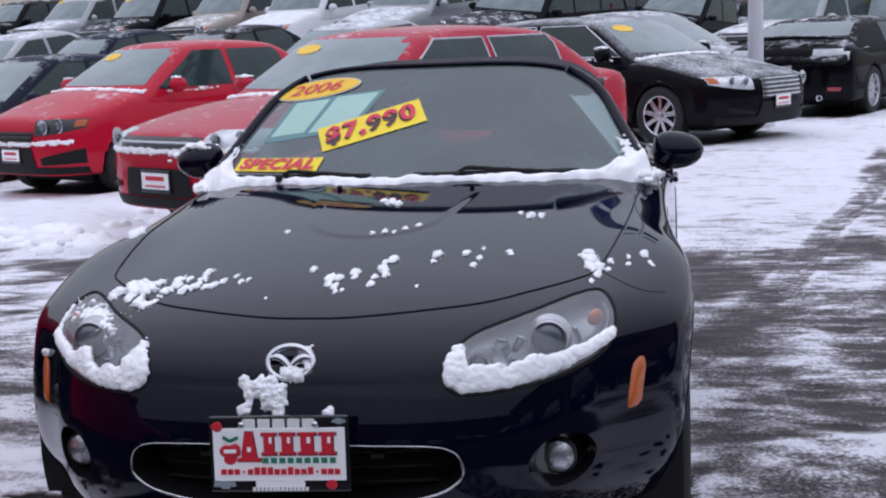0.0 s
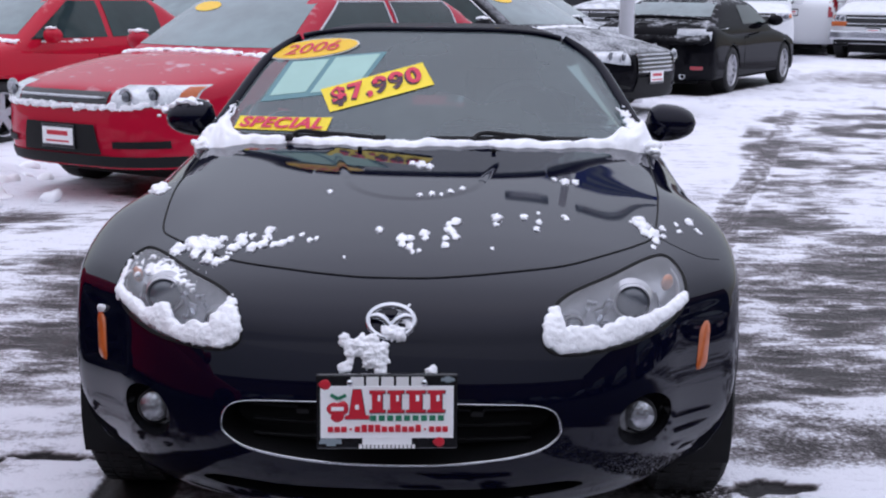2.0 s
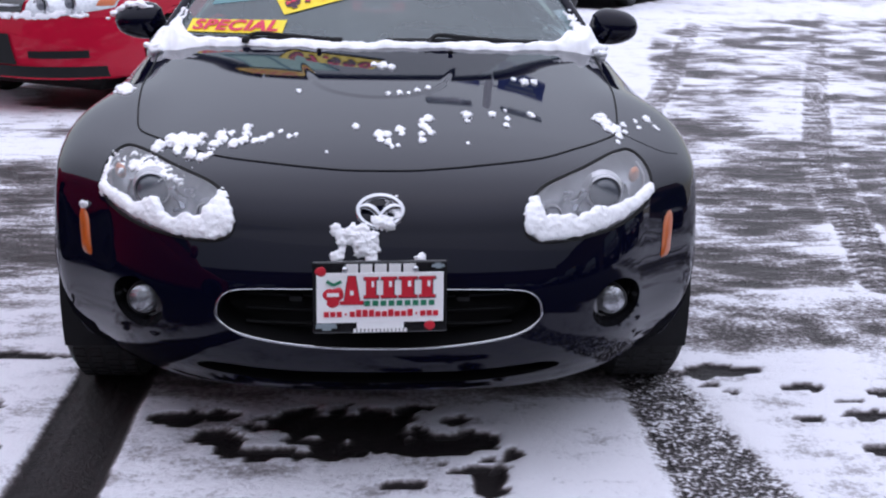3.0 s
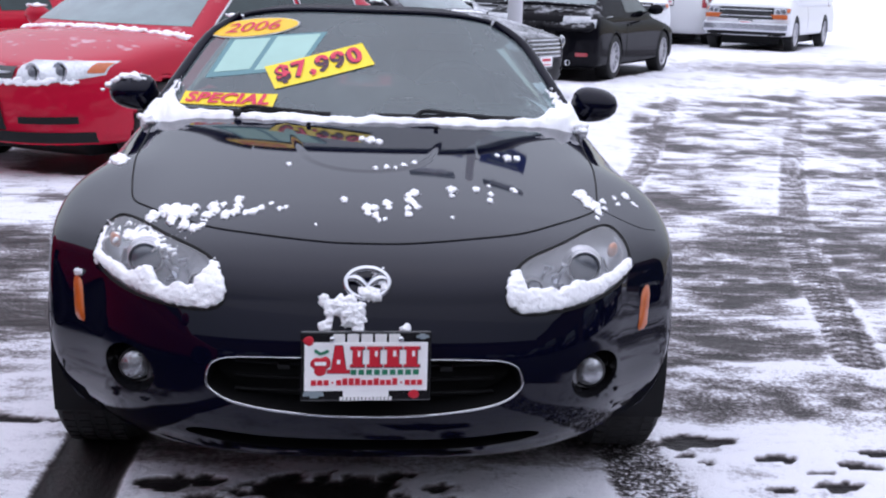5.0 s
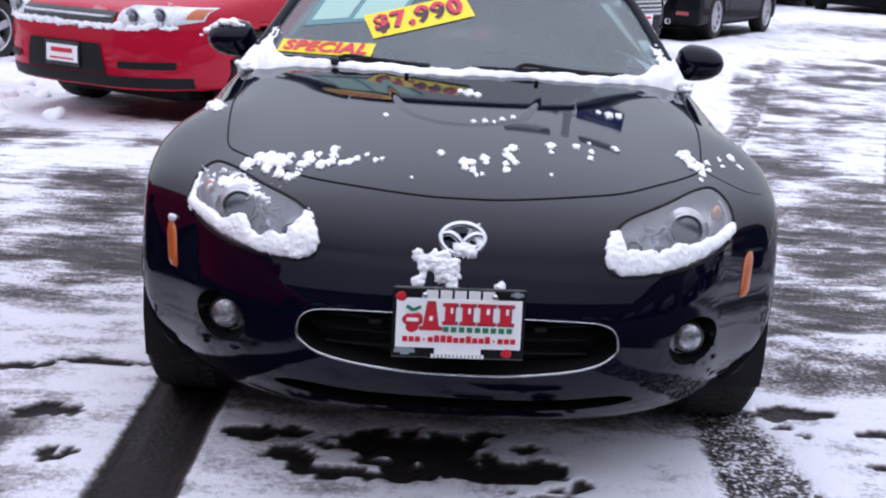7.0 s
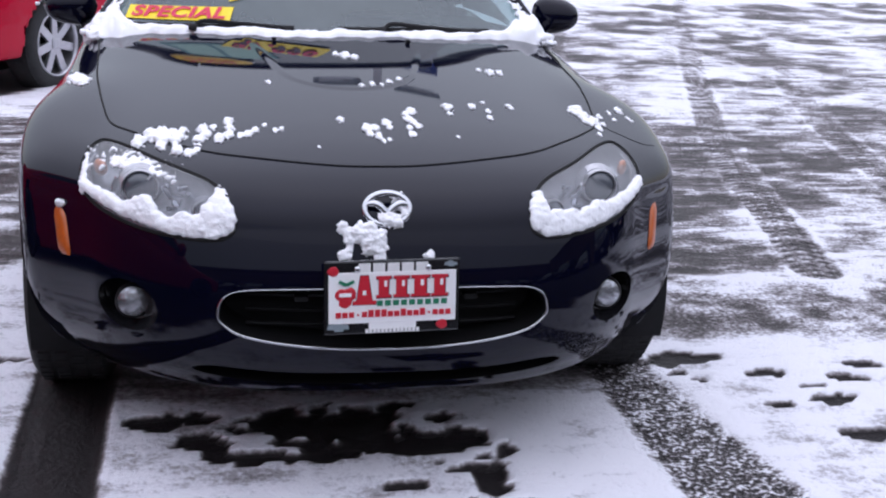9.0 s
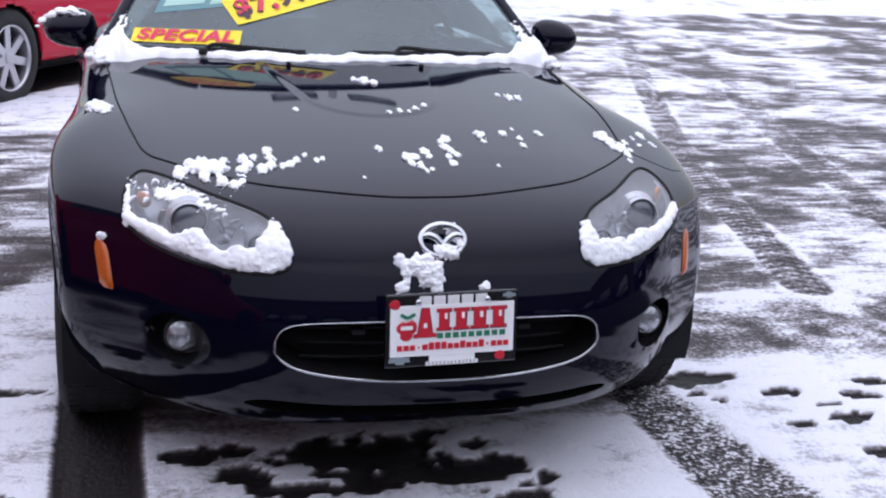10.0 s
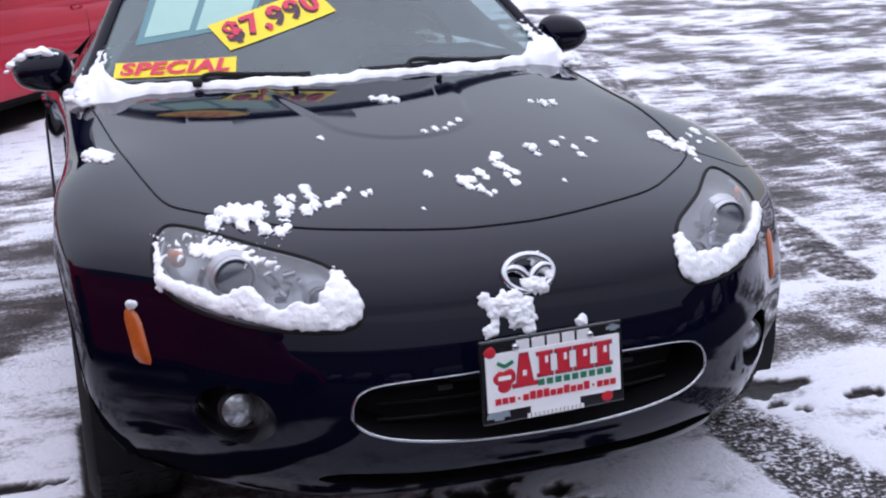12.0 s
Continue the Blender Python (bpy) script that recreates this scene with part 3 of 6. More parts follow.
# ---- the black roadster ----
roadster = thing("roadster", Matrix(), "black two-seat roadster, snow-flecked, on snowy asphalt", "car")
AXLES = (.88, 3.21)
LAMP_OUTLINE = loop_curve([(.334, .622), (.340, .668), (.385, .705), (.50, .727), (.60, .739), (.655, .734), (.684, .700), (.680, .655), (.645, .625), (.56, .604), (.46, .596), (.37, .599)])
MOUTH = loop_curve([(.372, .447), (.355, .482), (.30, .499), (.15, .505), (0, .506), (-.15, .505), (-.30, .499), (-.355, .482), (-.372, .447), (-.36, .415), (-.30, .388), (-.15, .368), (0, .363), (.15, .368), (.30, .388), (.36, .415)], 8)
SLOT = loop_curve([(.43, .285), (.38, .305), (.2, .296), (0, .293), (-.2, .296), (-.38, .305), (-.43, .285), (-.36, .268), (-.2, .255), (0, .250), (.2, .255), (.36, .268)], 6)
FOG = (.574, .421)
FOG_RING = np.array([(FOG[0] + .070 * math.cos(a), FOG[1] + .060 * math.sin(a)) for a in np.linspace(0, 2 * math.pi, 48, endpoint=False)])
P, rows, cols = capsule(roadster_field, 1.2, 3.0, .5, 300, 60, 50, 720)
faces = np.array(grid_faces(rows, cols, True))


def opening(outline, zone, mirrored=True):
    """Draws the grid's edges onto an outline on the nose; returns which faces lie within."""
    ids = np.flatnonzero(zone)
    sg = np.where(P[ids, 0] < 0, -1.0, 1.0) if mirrored else np.ones(len(ids))
    d, near = depth_in(outline, P[ids, 0] * sg, P[ids, 2])
    full = np.full(len(P), -1.0)
    full[ids] = np.where(np.abs(d) < .0012, 0, d)
    for _ in range(5):
        # of every face that straddles the outline, the corner nearest to it moves onto it
        q = full[faces]
        q = faces[(q.min(1) < 0) & (q.max(1) > 0)]
        if not len(q):
            break
        w = np.abs(full[q])
        w[w == 0] = 9
        full[q[np.arange(len(q)), w.argmin(1)]] = 0
    on = full[ids] == 0
    P[ids[on], 0], P[ids[on], 2] = near[on, 0] * sg[on], near[on, 1]
    P[ids[on], 1] = nose_y(P[ids[on], 0], P[ids[on], 2])
    return (full[faces].min(1) >= 0) & (full[faces].max(1) > 0)


nose_zone = (P[:, 1] < .72) & (P[:, 2] < .78) & (P[:, 2] > .2)
is_lamp = opening(LAMP_OUTLINE, nose_zone & (np.abs(P[:, 0]) > .28))
is_mouth = opening(MOUTH, nose_zone & (P[:, 1] < .35) & (P[:, 2] < .57), False)
is_slot = opening(SLOT, nose_zone & (P[:, 1] < .45) & (P[:, 2] < .35), False)
is_fog = opening(FOG_RING, nose_zone & (P[:, 1] < .5) & (np.abs(P[:, 0]) > .45))
c0 = P[faces].mean(1)
fx, fy, fz = np.abs(c0[:, 0]), c0[:, 1], c0[:, 2]
arch = np.zeros(len(faces), bool)
for axle in AXLES:
    arch |= (fx > .5) & (np.hypot(fy - axle, fz - .305) < .345)
HOOD_EDGE = open_curve([(0, .220), (.10, .226), (.237, .262), (.387, .330), (.50, .44), (.585, .545), (.632, .625), (.660, .77), (.682, .93), (.70, 1.1), (.722, 1.45), (.735, 1.62)], 10)
hood_poly = np.concatenate([HOOD_EDGE, HOOD_EDGE[::-1] * np.array([-1, 1])])
on_top = (fz > .69) & (fy < 1.7) & (fy > .1) & (fx < .8)
hood_d = np.full(len(faces), -1.0)
hood_d[on_top] = depth_in(hood_poly, c0[on_top, 0], c0[on_top, 1])[0]
is_hood = hood_d > 0
cabin_hole = (fy > 1.75) & (fy < 2.95) & (fx < .60) & (fz > .6)


def keep(name, mask, mat, parent, label=""):
    used = faces[mask]
    ids, inv = np.unique(used, return_inverse=True)
    ob = link_part(name, P[ids], inv.reshape(used.shape), mat, parent, label)
    x, y, z = P[ids].T
    e = .0015
    g = np.stack([roadster_field(x + e, y, z) - roadster_field(x - e, y, z), roadster_field(x, y + e, z) - roadster_field(x, y - e, z), roadster_field(x, y, z + e) - roadster_field(x, y, z - e)], 1)
    g /= np.linalg.norm(g, axis=1)[:, None]
    k = len(used) // 2
    if np.dot(np.array(ob.data.polygons[k].normal), g[inv.reshape(used.shape)[k, 0]]) < 0:
        ob.data.flip_normals()
    ob.data.normals_split_custom_set_from_vertices(g)
    return ob


skip = is_lamp | is_mouth | is_slot | is_fog | arch | is_hood | cabin_hole
body = keep("body", ~skip, BLACK_PAINT, roadster)
hood = keep("hood", is_hood, BLACK_PAINT, roadster, "glossy black hood")


def tub(name, outline, sgn, depth, mat, parent, label="", lean=.18, rounds=9):
    """A hollow behind an opening of the nose: walls that narrow inwards, and a back."""
    mid = outline.mean(0)
    lip = nose_y(outline[:, 0], outline[:, 1])
    v = []
    for k in range(rounds):
        w = k / (rounds - 1)
        for (px, pz), y0 in zip(outline, lip):
            v.append((sgn * (px + (mid[0] - px) * lean * w), y0 + depth * math.sin(w * math.pi / 2) + .0005, pz + (mid[1] - pz) * lean * w))
    n = len(outline)
    back = np.array(v[-n:])
    centre = back.mean(0)
    for w in (.6, .25, .02):
        v += [tuple(centre + (b - centre) * w) for b in back]
    f = grid_faces(rounds + 3, n, True)
    return link_part(name, v, f, mat, parent, label)


for sgn in (-1, 1):
    lamp = tub("headlight", LAMP_OUTLINE, sgn, .075, LAMP_BOWL, roadster, "headlight with projector and snow along its lower edge", .30)
    # clear lens flush with the wing
    uv = [(u, v) for u in np.linspace(0, 1, 14) for v in range(len(LAMP_OUTLINE))]
    mid = LAMP_OUTLINE.mean(0)
    q = np.array([mid + (LAMP_OUTLINE[v] - mid) * u * .99 for u, v in uv])
    pts = np.stack([sgn * q[:, 0], nose_y(q[:, 0], q[:, 1]) - .001, q[:, 1]], 1)
    link_part("lens", pts, [q[::sgn] for q in grid_faces(14, len(LAMP_OUTLINE), True)], LAMP_LENS, lamp, "clear slightly hazy lens").visible_shadow = False
    for (px, pz, r, back) in ((.543, .676, .037, .024), (.400, .648, .021, .022)):
        yy = nose_y([px], [pz])[0] + back
        v, f = lathe([(r * 1.16, .016), (r * 1.14, .002), (r * 1.08, -.002), (r * 1.02, .002), (r * .97, .010)], 36, "y")
        link_part("projector_ring", [(a + sgn * px, b + yy, c + pz) for a, b, c in v], f, SILVER, lamp)
        v, f = lathe([(r * 1.16, .020), (r * 1.25, .026), (r * 1.38, .040)], 36, "y")
        link_part("reflector_dish", [(a + sgn * px, b + yy, c + pz) for a, b, c in v], f, LAMP_BOWL, lamp)
        v, f = lathe([(r * .99, .008), (r * .9, .001), (r * .7, -.004), (r * .4, -.007), (.001, -.008)], 36, "y")
        link_part("projector_lens", [(a + sgn * px, b + yy, c + pz) for a, b, c in v], f, PROJECTOR, lamp)
    yy = nose_y([.640], [.695])[0] + .020
    v, f = lathe([(.001, -.006), (.018, -.004), (.030, .004), (.034, .016)], 24, "y")
    v = [(sgn * .640 + a * .75, yy + b + a * sgn * .8, .695 + c * .85) for a, b, c in v]
    v = [Vector(p).lerp(Vector((sgn * .640, yy, .695)), .32) for p in v]
    link_part("turn_signal", v, f, AMBER_PALE, lamp, "pale amber turn signal reflector")
    for k, (px, pz, w, h, tip) in enumerate(((.478, .676, .016, .040, 25), (.458, .664, .020, .030, -20), (.445, .686, .026, .012, 10), (.428, .672, .012, .026, 30), (.470, .645, .024, .010, -8), (.604, .668, .012, .050, -14))):
        yy = nose_y([px], [pz])[0] + .030
        part("reflector_facet", boxed((w, .010, h), pose(sgn * px, yy, pz, 18, sgn * tip, sgn * (30 - 14 * k)), .002), CHROME, lamp)
    arc = [(.655, .715), (.668, .690), (.655, .658), (.610, .632), (.545, .618), (.470, .612), (.395, .616)]
    arc = open_curve(arc, 5)
    v, f = tube(np.stack([sgn * arc[:, 0], nose_y(arc[:, 0], arc[:, 1]) + .022, arc[:, 1]], 1), .0045, 6)
    link_part("bezel_edge", v, f, SILVER, lamp)
    # dark seal round the lens
    q = LAMP_OUTLINE
    v, f = tube(np.stack([sgn * q[:, 0], nose_y(q[:, 0], q[:, 1]) + .001, q[:, 1]], 1), .0045, 8, True)
    link_part("seal", v, f, GAP, lamp)
    # fog lamp
    fog = tub("fog_light", FOG_RING, sgn, .06, GLOSS_PLASTIC, roadster, "round fog lamp sunk in a black pocket")
    yy = nose_y([FOG[0]], [FOG[1]])[0] + .030
    v, f = lathe([(.040, .02), (.041, .0), (.036, -.006)], 36, "y")
    link_part("fog_rim", [(a + sgn * (FOG[0] - .012), b + yy, c + FOG[1]) for a, b, c in v], f, BLACK_PLASTIC, fog)
    v, f = lathe([(.036, -.004), (.028, -.010), (.015, -.014), (.001, -.015)], 30, "y")
    link_part("fog_lens", [(a + sgn * (FOG[0] - .012), b + yy, c + FOG[1]) for a, b, c in v], f, FOG_GLASS, fog)
    # amber side marker: a slim upright lens wrapped on the wing
    vv = []
    for i in range(9):
        zz = .485 + .115 * i / 8
        w = .0185 * min(1, (8.6 - i) / 2.0, (i + .9) / 1.2)
        for j in range(5):
            xx = .726 + .016 * i / 8 + w * (j / 2 - 1)
            vv.append((sgn * xx, nose_y([xx], [zz])[0] - (.008 if 0 < j < 4 and 0 < i < 8 else -.003), zz))
    link_part("side_marker", vv, grid_faces(9, 5), AMBER, roadster, "slim amber side marker lens")
mouth = tub("grille_opening", MOUTH, 1, .12, BLACK_PLASTIC, roadster, "", .05)
tub("lower_intake", SLOT, 1, .10, BLACK_PLASTIC, roadster, "", .04)
v, f = tube(np.stack([MOUTH[:, 0], nose_y(MOUTH[:, 0], MOUTH[:, 1]) - .001, MOUTH[:, 1]], 1), [.0014 + .0016 * float(1 - step(.44, .495, c)) for c in MOUTH[:, 1]], 8, True)
link_part("chrome_trim", v, f, CHROME, mouth, "thin chrome ring round the grille")
for k in range(3):
    zz = .40 + .035 * k
    v, f = tube([(xx, nose_y([xx], [zz])[0] + .075, zz) for xx in np.linspace(-.31, .31, 15)], .005, 6)
    link_part("grille_bar", v, f, BLACK_PLASTIC, mouth)
for xx in (-.19, .19):
    part("bumper_stop", boxed((.03, .03, .012), pose(xx, .045, .475), .004), BLACK_PLASTIC, mouth)
# the cut round the hood
for sgn in (-1, 1):
    e = HOOD_EDGE
    v, f = tube(np.stack([sgn * e[:, 0], e[:, 1], deck_z(e[:, 0], e[:, 1]) + .0003], 1), .0027, 6)
    link_part("hood_gap", v, f, GAP, roadster)
    # seam between bumper skin and wing, from the hood's corner to the wheel arch
    if sgn < 0:
        continue
    e = open_curve([(.636, .640), (.672, .600), (.715, .572), (.757, .575), (.800, .612)], 8)
    v, f = tube(np.stack([sgn * e[:, 0], e[:, 1], deck_z(e[:, 0], e[:, 1]) + .0002], 1), .0010, 6)
    link_part("wing_seam", v, f, GAP, roadster)
# badge: a plain oval ring with a spread wing shape
badge_y = nose_y([0], [.669])[0]
badge_m = pose(0, badge_y - .004, .669, -24, 0, 0)
t = np.linspace(0, 2 * math.pi, 48, endpoint=False)
v, f = tube([(badge_m @ Vector((.050 * math.cos(a), 0, .036 * math.sin(a)))) for a in t], .0078, 8, True)
badge = link_part("badge", v, f, CHROME, roadster, "chrome oval badge dusted with snow")
for sgn in (-1, 1):
    wing = open_curve([(0, -.014), (.012, .002), (.028, .012), (.046, .010)], 8)
    v, f = tube([badge_m @ Vector((sgn * a, -.001, b)) for a, b in wing], [.006 + .004 * math.sin(k / 24 * 3) for k in range(len(wing))], 8)
    link_part("badge_wing", v, f, CHROME, badge)
# dealer plate in a black holder; its marks are plain shapes
PLATE_M = pose(0, -.045, .504, -4, 0, 4)
plate = part("dealer_plate", boxed((.298, .012, .162), PLATE_M, .004), GLOSS_PLASTIC, roadster, "white dealer plate in a black holder")
part("plate_face", boxed((.280, .004, .112), PLATE_M @ pose(0, -.0075, .0), .001), WHITE_PLATE, plate)
part("plate_bracket", boxed((.22, .05, .10), PLATE_M @ pose(0, .03, -.01), .006), BLACK_PLASTIC, plate)


def bar(name, x0, z0, w, h, mat, lift=.0105, bevel=.0):
    part(name, boxed((w, .002, h), PLATE_M @ pose(x0, -lift, z0), bevel), mat, plate)


def tile(name, outline, mat, lift):
    """A flat mark on the plate with the given outline (x, z)."""
    bm = bmesh.new()
    front = [bm.verts.new(PLATE_M @ Vector((a, -lift - .0012, c))) for a, c in outline]
    rear = [bm.verts.new(PLATE_M @ Vector((a, -lift, c))) for a, c in outline]
    bm.faces.new(front)
    for k in range(len(front)):
        bm.faces.new((front[k - 1], rear[k - 1], rear[k], front[k]))
    bmesh.ops.recalc_face_normals(bm, faces=bm.faces[:])
    return part(name, bm, mat, plate)


def slabbed(x0, x1, z0, z1, waist, grow=0.0):
    """Outline of an upright block with a broader foot and head."""
    h, w = (z1 - z0) * .12, (x1 - x0) * waist
    g = grow
    return [(x0 - g, z0 - g), (x1 + g, z0 - g), (x1 + g, z0 + h + g), (x1 - w + g, z0 + h + g), (x1 - w + g, z1 - h - g), (x1 + g, z1 - h - g), (x1 + g, z1 + g), (x0 - g, z1 + g), (x0 - g, z1 - h - g), (x0 + w - g, z1 - h - g), (x0 + w - g, z0 + h + g), (x0 - g, z0 + h + g)]


# white row on the holder's head
for k in range(5):
    bar("white_mark", -.062 + .0315 * k, .0645, .026, .021, WHITE_INK, .0075)
# the large red row, each mark edged in dark ink: a tall wedge first, then four blocks
wedge = [(-.088, -.014), (-.038, -.014), (-.038, -.006), (-.046, -.006), (-.055, .049), (-.071, .049), (-.080, -.006), (-.088, -.006)]
tile("mark_edge", [(a + (.0016 if a > -.063 else -.0010), c - .0012 + (.0024 if c > .02 else 0)) for a, c in wedge], DARK_INK, .0098)
tile("red_mark", wedge, PLATE_RED, .0110)
part("wedge_gap", boxed((.008, .0014, .010), PLATE_M @ pose(-.063, -.0128, .012)), WHITE_PLATE, plate)
for x0, x1 in ((-.037, -.005), (.001, .035), (.040, .080), (.085, .121)):
    tile("mark_edge", slabbed(x0 + .001, x1 + .001, -.001, .046, .17, .0012), DARK_INK, .0098)
    tile("red_mark", slabbed(x0, x1, .0, .047, .17), PLATE_RED, .0110)
    part("mark_slit", boxed(((x1 - x0) * .18, .0014, .013), PLATE_M @ pose((x0 + x1) / 2 + .004, -.0128, .031)), WHITE_PLATE, plate)
for k in range(9):
    bar("green_mark", -.029 + .0178 * k, -.0125, .0125, .0115, PLATE_GREEN)
for k in range(18):
    tall = k in (5, 6, 7, 10, 13)
    bar("small_red_mark", -.119 + .0142 * k, -.0365 + (.002 if tall else 0), .0042 if k in (3, 14) else .0112, .004 if k in (3, 14) else .0155 if tall else .0115, PLATE_RED)
bar("foot_tab", 0, -.062, .104, .017, WHITE_PLATE, .0072)
for k in range(14):
    bar("small_white_mark", -.056 + .0086 * k, -.0745, .0066, .0085, WHITE_INK, .0075)
# two pale bow shapes on the holder
for cx, cz, w in ((-.119, -.063, .024), (.128, .0695, .015)):
    tile("bow_mark", [(cx - w, cz - w * .22), (cx - w * .35, cz - w * .22), (cx - w * .35, cz - w * .42), (cx + w * .45, cz - w * .42), (cx + w * .45, cz - w * .22), (cx + w, cz - w * .22), (cx + w * .9, cz + w * .22), (cx + w * .35, cz + w * .22), (cx + w * .35, cz + w * .42), (cx - w * .45, cz + w * .42), (cx - w * .45, cz + w * .22), (cx - w * .9, cz + w * .22)], PLATE_GREY, .0072)
# red fruit with leaves
v, f = clumps([(-.112, -.012, .010, .016), (-.096, -.012, .010, .016), (-.104, -.012, -.006, .016)], 2, 1.0)
link_part("red_fruit_mark", [PLATE_M @ Vector((a, -.0095 + (b + .012) * .05, c)) for a, b, c in v], f, PLATE_RED, plate)
bar("fruit_bite", -.104, .008, .026, .008, WHITE_PLATE, .0115)
for turn, cx in ((30, -.110), (-25, -.094)):
    part("leaf_mark", boxed((.018, .0015, .007), PLATE_M @ pose(cx, -.0120, .034, 0, turn, 0)), PLATE_GREEN, plate)
for cx, cz in ((.109, -.064), (-.131, .060)):
    v, f = clumps([(cx, -.012, cz, .011)], 3, 1.0)
    link_part("red_fruit_mark", [PLATE_M @ Vector((a, -.0095 + (b + .012) * .05, c)) for a, b, c in v], f, PLATE_RED, plate)
for sgn in (-1, 1):
    v, f = lathe([(.007, .003), (.007, -.002), (.004, -.004), (.001, -.0045)], 16, "y")
    link_part("screw", [PLATE_M @ Vector((a + sgn * .078, b - .009, c + .063)) for a, b, c in v], f, CHROME, plate)


# wheels
def wheel(parent, at, r, width, spokes, rim_mat, side, rim_r=None):
    """A tyre with shoulders and tread blocks, and a spoked alloy rim; side: +1 looks to +x."""
    rr = rim_r or r * .68
    h = width / 2
    root = new("wheel")
    root.parent = parent
    root.location = at
    v, f = lathe([(rr, -h * .86), (rr + .012, -h), (r * .90, -h * 1.02), (r * .975, -h * .86), (r, -h * .60), (r, h * .60), (r * .975, h * .86), (r * .90, h * 1.02), (rr + .012, h), (rr, h * .86)], 48)
    link_part("tyre", v, f, RUBBER, root)
    tread_v, tread_f = [], []
    for k in range(56):
        for o in (-.55, -.18, .18, .55):
            t0 = 2 * math.pi * (k + (.5 if o > 0 else 0)) / 56
            for q in range(8):
                tt = t0 + (.035 if q & 1 else -.035)
                oo = (o + (.13 if q & 2 else -.13)) * width * .5 * 1.15
                rad = r + (.003 if q & 4 else -.004)
                tread_v.append((oo, rad * math.cos(tt), rad * math.sin(tt)))
            s = len(tread_v) - 8
            tread_f += [(s + 4, s + 5, s + 7, s + 6), (s, s + 1, s + 5, s + 4), (s + 2, s + 3, s + 7, s + 6), (s, s + 2, s + 6, s + 4), (s + 1, s + 3, s + 7, s + 5)]
    link_part("tread", tread_v, tread_f, RUBBER, root, smooth=False)
    v, f = lathe([(rr * .93, -h * .8), (rr * .93, h * .3), (rr, h * .86), (rr * 1.02, h * .95), (rr * .96, h * .98), (rr * .94, h * .8), (rr * .90, h * .2)], 48)
    v = [(side * a, b, c) for a, b, c in v]
    link_part("rim", v, f, rim_mat, root)
    v, f = lathe([(rr * .92, h * .0), (.01, h * .0)], 32)
    link_part("brake_disc", [(side * a, b, c) for a, b, c in v], f, BLACK_PLASTIC, root)
    bm = bmesh.new()
    for k in range(spokes):
        t = 2 * math.pi * k / spokes
        m = Matrix.Rotation(t, 4, "X") @ pose(side * h * .62, 0, rr * .52)
        box(bm, m, (.03, rr * (1.5 / spokes + .06), rr * .88), .008)
    box(bm, pose(side * h * .62, 0, 0), (.05, rr * .38, rr * .38), .02)
    part("spokes", bm, rim_mat, root, smooth=False)
    return root


for axle in AXLES:
    for sgn in (-1, 1):
        wheel(roadster, (sgn * .755, axle, .310), .310, .205, 5, SILVER, sgn)
        a = np.linspace(-.35, math.pi + .35, 26)
        v = [(sgn * xx, axle + .352 * math.cos(t), .305 + .352 * math.sin(t)) for xx in (.50, .70, .84) for t in a]
        link_part("wheel_arch_liner", v, grid_faces(3, 26), BLACK_PLASTIC, roadster)
        v = [(sgn * .50, axle + r * math.cos(t), .305 + r * math.sin(t)) for r in (.02, .352) for t in a]
        link_part("wheel_arch_back", v, grid_faces(2, 26), BLACK_PLASTIC, roadster)
        lip = [(sgn * .8, axle + .347 * math.cos(t), .305 + .347 * math.sin(t)) for t in a]
        lip = [p for p in lip if p[2] > .16]
        org = np.array([(0, p[1], p[2]) for p in lip])
        on = skin(roadster_field, org, np.tile([float(sgn), 0, 0], (len(lip), 1)), 1.2)
        v, f = tube(on - np.array([sgn * .006, 0, 0]), .009, 8)
        link_part("arch_lip", v, f, BLACK_PAINT, roadster)
for sgn in (-1, 1):
    seam = [(0, 1.70, zz) for zz in np.linspace(.88, .30, 10)] + [(0, yy, .28) for yy in np.linspace(1.75, 2.65, 8)] + [(0, 2.74, zz) for zz in np.linspace(.32, .88, 10)]
    v, f = tube(skin(roadster_field, np.array(seam), np.tile([float(sgn), 0, 0], (len(seam), 1)), 1.4), .003, 6)
    link_part("door_gap", v, f, GAP, roadster)
    on = skin(roadster_field, np.array([(0, 2.50, .76), (0, 2.60, .765), (0, 2.68, .76)]), np.tile([float(sgn), 0, 0], (3, 1)), 1.4)
    v, f = tube(on + np.array([sgn * .01, 0, 0]), .011, 8)
    link_part("door_handle", v, f, BLACK_PAINT, roadster)
    o = [(sgn * (.45 + .28 * u), 3.2, .66 + .13 * w) for w in np.linspace(0, 1, 5) for u in np.linspace(0, 1, 8)]
    back = skin(roadster_field, np.array(o), np.tile([0, 1.0, 0], (40, 1)), 1.4) + np.array([0, .006, 0])
    link_part("tail_light", back, grid_faces(5, 8), RED_LENS, roadster)
# floor pan and dark underside
part("underbody", boxed((1.3, 3.2, .10), pose(0, 2.0, .24), .03), BLACK_PLASTIC, roadster)


# windscreen surface
def screen_y(x, z):
    return 1.42 + 1.65 * (z - .88) + .56 * x * x


def screen_half(z):
    """Half the glass's width; its upper corners are rounded."""
    return .735 - .55 * (z - .88) - .075 * max(0, (z - 1.11) / .126) ** 2.4


def on_screen(x, z, lift):
    n = Vector((1.12 * x, -1, 1.65)).normalized()
    return Vector((x, screen_y(x, z), z)) + n * lift


